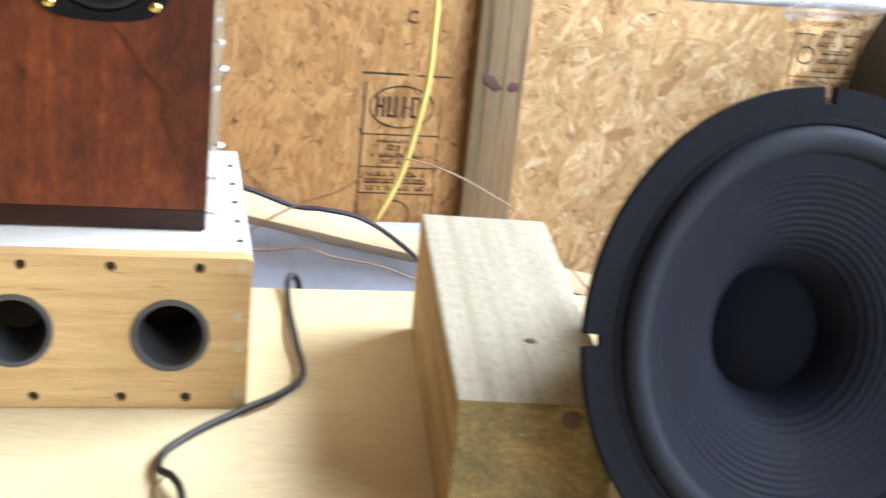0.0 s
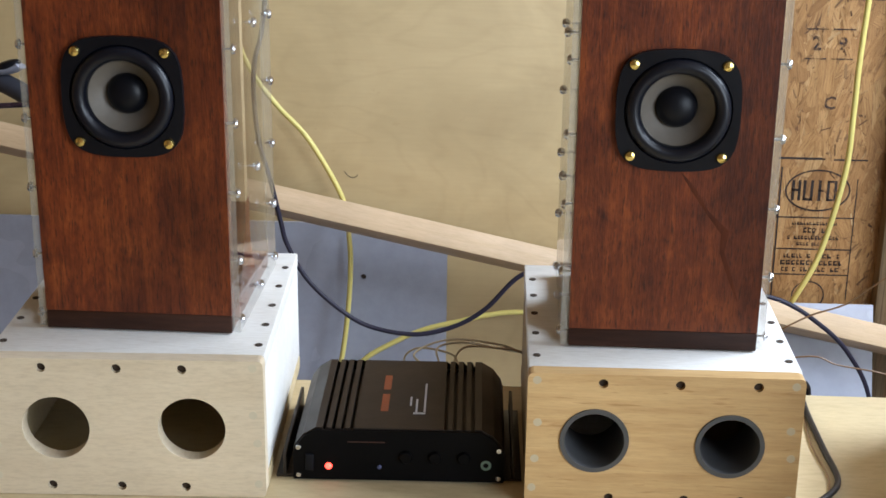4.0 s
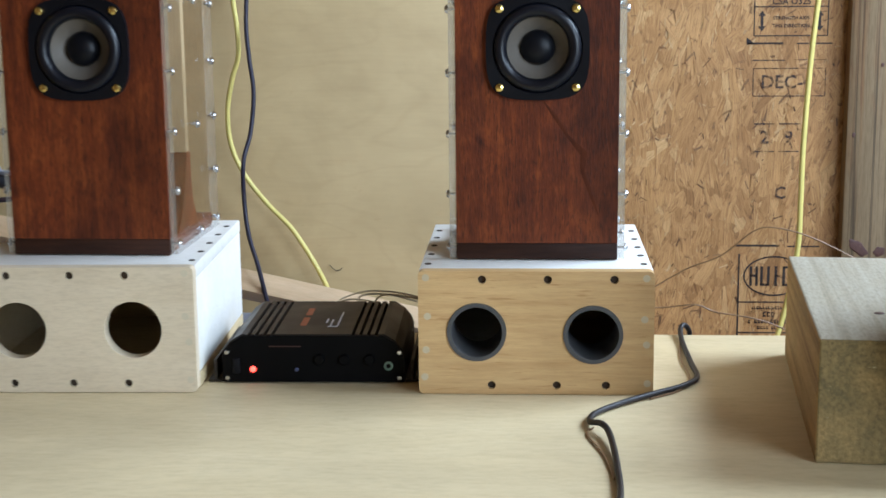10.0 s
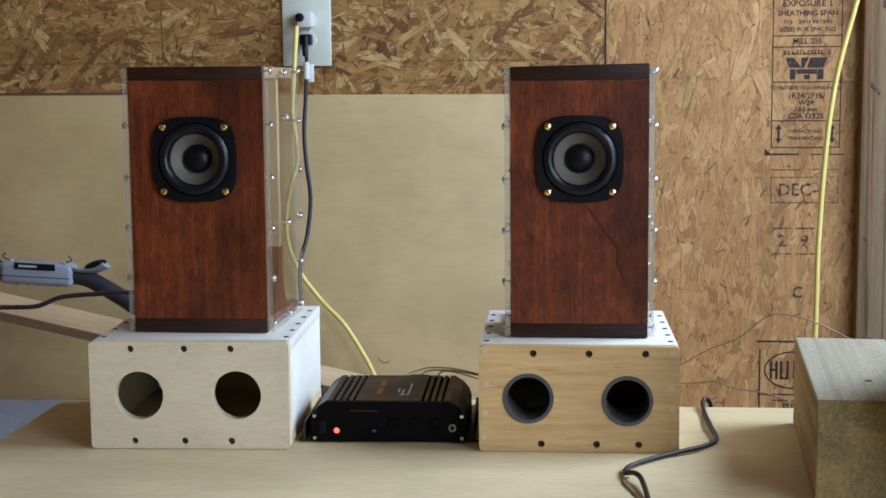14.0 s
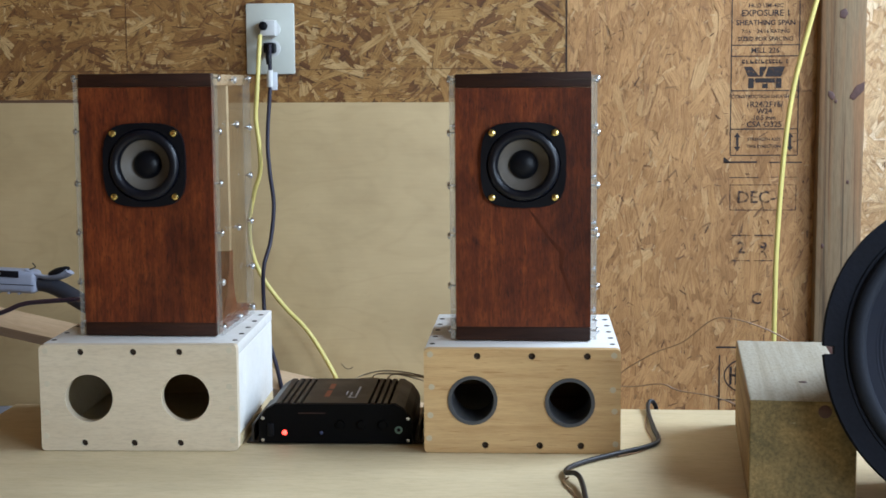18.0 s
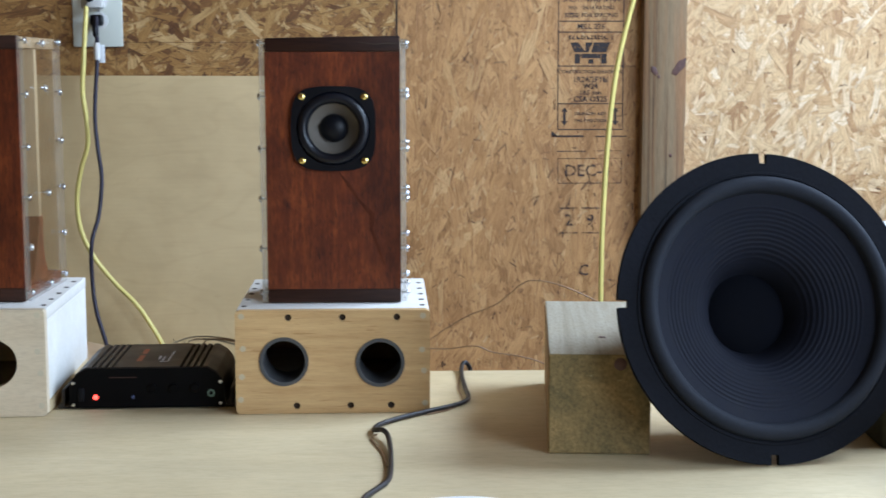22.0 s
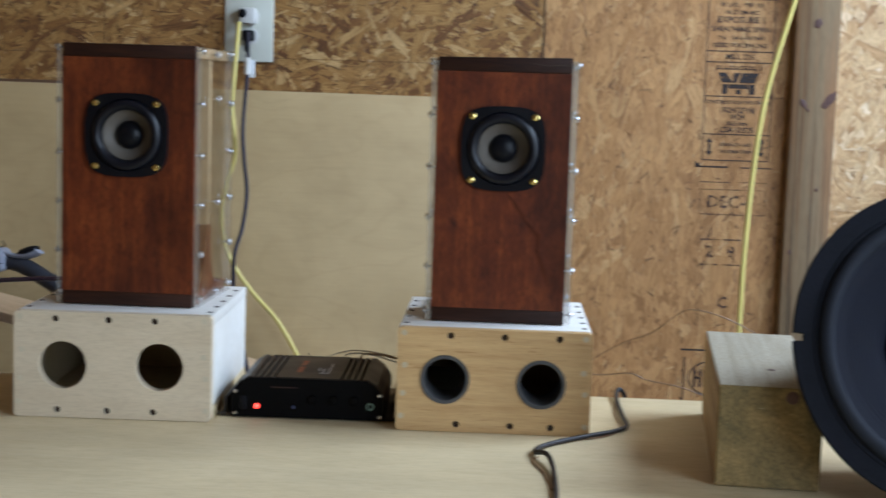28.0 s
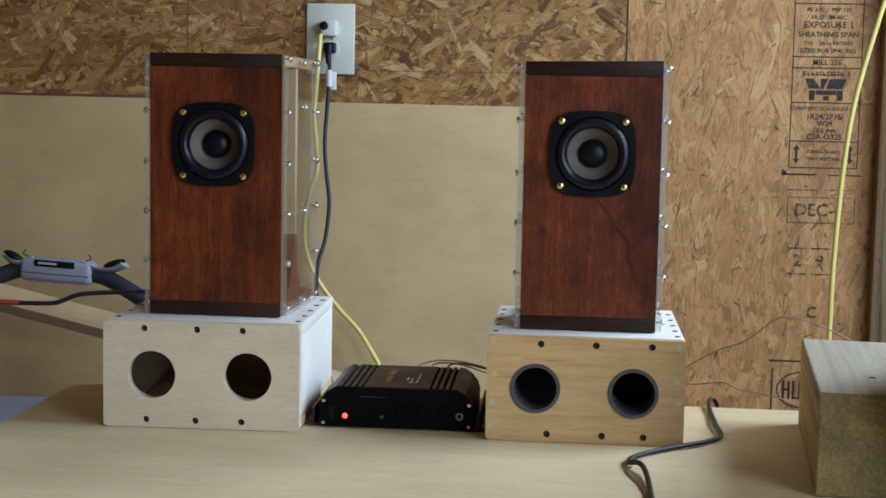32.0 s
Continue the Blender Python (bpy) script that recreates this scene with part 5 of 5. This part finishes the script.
cable("power_cord", "thin black power cord lying across the bench", CORD, 0.0024,
      [(0.1905, 0.216, -0.060), (0.1890, 0.214, -0.008), (0.1860, 0.211, 0.0040), (0.1815, 0.206, 0.0080), (0.1780, 0.196, 0.0055), (0.1765, 0.16, 0.0032), (0.1770, 0.095, 0.0032), (0.1775, 0.045, 0.0032), (0.163, 0.018, 0.0032), (0.138, -0.005, 0.0032), (0.111, -0.031, 0.0032),
       (0.090, -0.058, 0.0032), (0.0845, -0.080, 0.0034), (0.0925, -0.098, 0.0075), (0.0975, -0.116, 0.0060), (0.100, -0.172, 0.0034), (0.0985, -0.243, 0.0032), (0.088, -0.275, 0.0032), (0.0795, -0.300, 0.0040), (0.0780, -0.335, 0.0060), (0.0815, -0.365, 0.0075)])
plug = thing("barrel_plug", "small black plug pushed into the round device", "plug", Matrix.Translation((0.0800, -0.362, 0.008)) @ pose(0, 0, 0, 0, 0, 25))
part("grip", rbox(-0.005, 0.005, -0.020, 0.008, -0.0045, 0.0045, 0.002), BLACK, plug)
cable("loose_wire", "thin tan wire lying beside the black cord", COPPER, 0.0008, [(0.1775, 0.19, 0.0012), (0.170, 0.11, 0.0012), (0.172, 0.05, 0.0012), (0.160, 0.012, 0.0012), (0.135, -0.012, 0.0012)], 6, 1.0, "wire")
cable("loose_wire", "thin tan wire lying beside the black cord", COPPER, 0.0008, [(0.087, -0.088, 0.0012), (0.082, -0.105, 0.0012), (0.092, -0.150, 0.0012), (0.097, -0.20, 0.0012)], 6, 1.0, "wire")

# hanging cables
cable("hanging_cord", "dark blue-black cord looping from the outlet behind the speakers", CORD_BLUE, 0.0041,
      [(-0.4900, 1.575, 0.440), (-0.4895, 1.572, 0.360), (-0.4890, 1.530, 0.250), (-0.4820, 1.510, 0.185), (-0.4735, 1.500, 0.120), (-0.4775, 1.480, 0.050), (-0.4865, 1.450, 0.000), (-0.4880, 1.450, -0.066), (-0.4790, 1.435, -0.130), (-0.4600, 1.420, -0.189), (-0.4437, 1.420, -0.264), (-0.4340, 1.420, -0.303), (-0.4030, 1.420, -0.362), (-0.3540, 1.420, -0.412),
       (-0.2970, 1.420, -0.448), (-0.2185, 1.420, -0.4616), (-0.1510, 1.420, -0.446), (-0.0950, 1.420, -0.411), (-0.0380, 1.420, -0.3495), (0.024, 1.420, -0.332), (0.110, 1.420, -0.324), (0.200, 1.420, -0.332), (0.293, 1.420, -0.3637), (0.342, 1.420, -0.3685), (0.405, 1.420, -0.381), (0.464, 1.420, -0.415), (0.5266, 1.420, -0.473),
       (0.575, 1.420, -0.570), (0.590, 1.420, -0.760), (0.560, 1.400, -0.8905), (0.460, 1.300, -0.8955)], 10)
cable("yellow_cord", "yellow extension cord hanging down the plywood sheet", YELLOW, 0.0046,
      [(-0.5060, 1.560, 0.458), (-0.5065, 1.540, 0.400), (-0.5090, 1.530, 0.340), (-0.5120, 1.530, 0.290), (-0.5060, 1.530, 0.235), (-0.5055, 1.530, 0.185), (-0.5190, 1.530, 0.140), (-0.5295, 1.530, 0.080), (-0.5250, 1.530, 0.020), (-0.5020, 1.530, -0.035), (-0.4610, 1.530, -0.090), (-0.4070, 1.525, -0.148), (-0.3500, 1.520, -0.250), (-0.3390, 1.520, -0.326), (-0.3370, 1.515, -0.382), (-0.3420, 1.510, -0.461), (-0.3530, 1.505, -0.546), (-0.3680, 1.500, -0.605), (-0.3600, 1.495, -0.640), (-0.3400, 1.490, -0.600),
       (-0.3150, 1.490, -0.546), (-0.2560, 1.490, -0.506), (-0.1990, 1.490, -0.479), (-0.1400, 1.490, -0.463), (-0.0920, 1.490, -0.450), (-0.0370, 1.490, -0.443), (0.040, 1.490, -0.452), (0.100, 1.490, -0.500), (0.130, 1.485, -0.700), (0.150, 1.440, -0.8945), (0.220, 1.380, -0.8945)], 10, 1.0)
cable("yellow_cord", "yellow extension cord hanging in front of the stamped sheet", YELLOW, 0.0050,
      [(0.640, 1.545, 0.68), (0.586, 1.545, 0.481), (0.554, 1.550, 0.342), (0.537, 1.550, 0.200), (0.527, 1.550, 0.020), (0.5255, 1.550, -0.090), (0.522, 1.550, -0.191), (0.494, 1.552, -0.336), (0.457, 1.555, -0.426), (0.446, 1.588, -0.470), (0.442, 1.600, -0.600), (0.440, 1.600, -0.750), (0.440, 1.598, -0.880), (0.470, 1.590, -0.8945)], 10, 1.0)
cable("speaker_wire", "thin copper wire arching from the box to the post", COPPER, 0.0008,
      [(0.110, 0.226, 0.030), (0.140, 0.234, 0.028), (0.161, 0.235, 0.041), (0.189, 0.235, 0.057), (0.219, 0.235, 0.069), (0.248, 0.235, 0.092), (0.266, 0.235, 0.096), (0.296, 0.235, 0.089), (0.331, 0.235, 0.073), (0.370, 0.225, 0.050), (0.42, 0.17, 0.004)], 6, 1.0, "wire")
cable("speaker_wire", "thin copper wire hanging low behind the bench", COPPER, 0.0008,
      [(0.120, 0.226, 0.022), (0.161, 0.230, 0.019), (0.195, 0.230, 0.022), (0.214, 0.230, 0.015), (0.249, 0.230, 0.009), (0.276, 0.230, 0.000), (0.32, 0.225, -0.02), (0.36, 0.22, -0.06)], 6, 1.0, "wire")
for k, pts in enumerate(([(-0.118, 0.162, 0.032), (-0.121, 0.19, 0.038), (-0.095, 0.205, 0.036), (-0.05, 0.225, 0.020), (0.0, 0.24, 0.01)], [(-0.110, 0.162, 0.030), (-0.10, 0.185, 0.040), (-0.07, 0.20, 0.034), (-0.03, 0.225, 0.018), (0.02, 0.235, 0.01)],
                         [(-0.102, 0.162, 0.030), (-0.11, 0.185, 0.034), (-0.14, 0.205, 0.030), (-0.15, 0.215, 0.01), (-0.12, 0.222, -0.02)], [(-0.126, 0.162, 0.030), (-0.14, 0.18, 0.036), (-0.11, 0.20, 0.041), (-0.06, 0.21, 0.030), (-0.03, 0.23, 0.00)])):
    cable("speaker_wire", "thin tan wire curling behind the amplifier", TAN_WIRE, 0.0009, pts, 6, 1.0, "wire")

# outlet
outlet = thing("wall_outlet", "pale grey-green duplex outlet with a wide cover plate", "outlet", Matrix.Translation((-0.494, WALL_Y - 0.0025, 0.452)))
part("cover_plate", rbox(-0.050, 0.050, -0.007, 0.0, -0.072, 0.072, 0.003), PLATE, outlet)
for z in (0.0195, -0.0195):
    face = lathe([(0.0172, 0.0070), (0.0172, 0.0085), (0.0160, 0.0090), (0, 0.0090)], 28)
    part("receptacle", face, OUTLET, outlet, m=Matrix.Translation((0.004, 0, z)))
part("center_screw", lathe([(0.003, 0.0072), (0.0025, 0.0085), (0, 0.0088)], 12), STEEL, outlet, "", Matrix.Translation((0.004, 0, 0)))
p1 = thing("white_adapter", "white three-prong plug of the yellow cord", "plug", Matrix.Translation((-0.492, WALL_Y - 0.0117, 0.473)))
part("body", rbox(-0.017, 0.014, -0.028, 0.0, -0.016, 0.016, 0.003), OUTLET, p1)
part("collar", lathe([(0.0090, 0.028), (0.0085, 0.034), (0.0050, 0.036), (0, 0.036)], 20), BLACK, p1, "", Matrix.Translation((-0.010, 0, 0.004)))
p2 = thing("black_plug", "black plug of the dark cord in the outlet", "plug", Matrix.Translation((-0.492, WALL_Y - 0.0117, 0.434)))
part("body", rbox(-0.012, 0.012, -0.026, 0.0, -0.012, 0.010, 0.004), BLACK, p2)
part("strain_relief", sweep([(-0.002, -0.022, -0.004), (-0.001, -0.028, -0.016), (0.001, -0.030, -0.034)], 0.0058, 10), BLACK, p2)
tag = thing("cord_tag", "small white paper tag wrapped on the cord", "tag", Matrix.Translation((-0.4893, 1.570, 0.372)))
part("sleeve", pipe((0, 0, -0.018), (0, 0, 0.016), 0.0062, 12), OUTLET, tag)
part("flap", rbox(0.004, 0.0155, -0.0006, 0.0006, -0.024, 0.012, 0.0003), WHITE, tag)

# white pipe and plastic film by the wall, dark case
tube = thing("white_pipe", "white plastic pipe lying level beside the wall", "pipe")
bm = lathe([(0.0148, 0.0), (0.0125, 0.0), (0.0125, -0.75), (0.0148, -0.75), (0.0148, 0.0)], 24)
part("tube", bm, PVC_WHITE, tube, m=Matrix.Translation((0.843, 1.474, 0.016)) @ pose(0, 0, 0, 0, -5.2, -90))
film = thing("plastic_bag", "crumpled clear plastic bag draped over the pipe", "plastic bag")
rng = np.random.default_rng(8)
bm = bmesh.new()
nx, nz = 110, 60


def crease(u, v, f, seed):
    return 1 - min(1.0, 3.2 * abs(noise.noise((u * f + 0.8 * v * f, v * f * 0.7, seed))))


grid = []
for i in range(nx):
    row = []
    for j in range(nz):
        u, v = i / (nx - 1), j / (nz - 1)
        x = 1.085 + 0.38 * u + 0.040 * v + 0.040 * noise.noise((v * 3, 0.5, 7.0)) * (1 - u)
        z = -0.012 + 0.050 * u + v * (0.128 - 0.020 * u) + 0.009 * noise.noise((u * 6, 2.0, 1.0))
        y = 1.425 - 0.036 * math.sin(math.pi * v) + 0.016 * noise.noise((u * 6, v * 4, 3.1)) - 0.014 * crease(u, v, 3.2, 5.7) ** 3 - 0.009 * crease(u + 0.3, 1 - v, 5.5, 1.7) ** 4 - 0.0014 * crease(u, v, 12, 9.3) ** 2
        row.append(bm.verts.new((x, y, z)))
    grid.append(row)
for i in range(nx - 1):
    for j in range(nz - 1):
        bm.faces.new((grid[i][j], grid[i + 1][j], grid[i + 1][j + 1], grid[i][j + 1]))
part("film", bm, FILM, film)
case = thing("dark_case", "big dark grey padded case standing on the floor", "case")
bm = bmesh.new()
# Past its left profile the case is unseen, built tall to shade the wall.
prof = [(1.300, FLOOR_Z + 0.001), (1.296, -0.30), (1.298, -0.16), (1.310, -0.09), (1.336, -0.03), (1.366, 0.02), (1.404, 0.07), (1.445, 0.15), (1.49, 0.40), (1.55, 0.53), (1.78, 0.55), (1.80, FLOOR_Z + 0.001)]
lo, hi = [bm.verts.new((x, 0.80, z)) for x, z in prof], [bm.verts.new((x, 1.59, z)) for x, z in prof]
for k in range(len(prof)):
    j = (k + 1) % len(prof)
    bm.faces.new((lo[k], lo[j], hi[j], hi[k]))
bm.faces.new(lo[::-1])
bm.faces.new(hi)
bmesh.ops.recalc_face_normals(bm, faces=bm.faces[:])
bmesh.ops.bevel(bm, geom=bm.edges[:], offset=0.012, segments=3, affect="EDGES")
part("shell", bm, DARK_BAG, case)

# hose handle and rod in front of the plywood sheet
grip = thing("hose_handle", "blue-grey plastic handle joining two dark hoses", "handle", Matrix.Translation((-1.014, 1.450, -0.024)) @ pose(0, 0, 0, 0, 3, 0))
bm = rbox(-0.074, 0.074, -0.024, 0.024, -0.024, 0.027, 0.011, 4)
for v in bm.verts:
    v.co.z -= 0.006 * (v.co.x / 0.072) ** 2 * (1 if v.co.z > 0 else 0)
part("body", bm, HANDLE, grip)
part("label_plate", rbox(-0.042, 0.040, -0.0255, -0.0235, 0.008, 0.021, 0.0006), BLACK, grip, "black label plate")
bars = quads([(-0.034, 0.004, 0.0125, 0.017)], -0.0259)
bars.materials.append(GREY_PRINT)
part("label_print", bars, None, grip, soft=False)
part("seam_groove", rbox(-0.070, 0.070, -0.0244, -0.0225, -0.007, -0.0055, 0.0003), BLACK, grip)
for x in (-0.045, -0.024, -0.003, 0.018, 0.039):
    part("rib", rbox(x - 0.002, x + 0.002, -0.020, 0.0, -0.0265, -0.0215, 0.0008), HANDLE, grip)
for s, reach in ((-1, 0.62), (1, 1.0)):
    tip = 0.062 + 0.078 * reach
    blade = [(s * 0.050, -0.004, 0.020), (s * (0.062 + 0.014 * reach), -0.006, 0.0105), (s * (0.062 + 0.040 * reach), -0.008, 0.0095), (s * (0.062 + 0.062 * reach), -0.010, 0.0150), (s * tip, -0.012, 0.0240)]
    part("lever", sweep(blade, 0.0050, 14, 8, 3.0), HANDLE, grip, "pale grey paddle lever")
    dish = bmesh.new()
    bmesh.ops.create_uvsphere(dish, u_segments=20, v_segments=10, radius=1)
    for v in dish.verts:
        v.co = Vector((v.co.x * 0.024 * (0.6 + 0.4 * reach), v.co.y * 0.013, v.co.z * 0.0075))
    part("lever_pad", dish, BLACK, grip, "", Matrix.Translation((s * (tip - 0.022 * (0.6 + 0.4 * reach)), -0.013, 0.0240)) @ pose(0, 0, 0, 0, -20 * s, 0))
    part("lever_spring", sweep([(s * 0.058, -0.012, 0.024), (s * 0.070, -0.014, 0.030), (s * 0.064, -0.014, 0.038)], 0.0012, 6, 6), BLACK, grip)
part("hose", sweep([(0.066, 0.0, -0.002), (0.10, 0.0, -0.008), (0.15, -0.01, -0.028), (0.21, -0.02, -0.060), (0.30, -0.03, -0.125), (0.40, -0.03, -0.26), (0.46, -0.02, -0.55), (0.47, -0.03, -0.858)], 0.0165, 16, 14, 1.0, 0.02), HOSE, grip, "dark corrugated hose")
part("hose", sweep([(-0.066, 0.0, -0.002), (-0.09, 0.0, -0.008), (-0.13, -0.01, -0.026), (-0.19, -0.02, -0.060), (-0.28, -0.03, -0.14), (-0.36, -0.02, -0.28), (-0.40, -0.02, -0.55), (-0.41, -0.03, -0.858)], 0.0165, 16, 14, 1.0, 0.02), HOSE, grip, "dark corrugated hose")
rod = thing("bent_rod", "bent dark metal rod with a red-taped end", "rod")
part("bar", sweep([(-1.40, 1.345, 0.030), (-1.20, 1.337, -0.038), (-1.1564, 1.335, -0.0535), (-1.125, 1.335, -0.066), (-1.098, 1.335, -0.0755), (-1.060, 1.335, -0.0765), (-0.988, 1.335, -0.0752), (-0.965, 1.335, -0.0695), (-0.937, 1.335, -0.0580), (-0.900, 1.335, -0.0525), (-0.797, 1.335, -0.0466), (-0.70, 1.335, -0.050), (-0.645, 1.335, -0.085), (-0.615, 1.335, -0.20), (-0.605, 1.34, -0.50), (-0.60, 1.34, -0.897)], 0.0046, 10), ROD, rod)
part("red_tape", sweep([(-1.090, 1.335, -0.0757), (-1.070, 1.335, -0.0764), (-1.050, 1.335, -0.0764)], 0.0052, 10), RED, rod, "faded red tape")
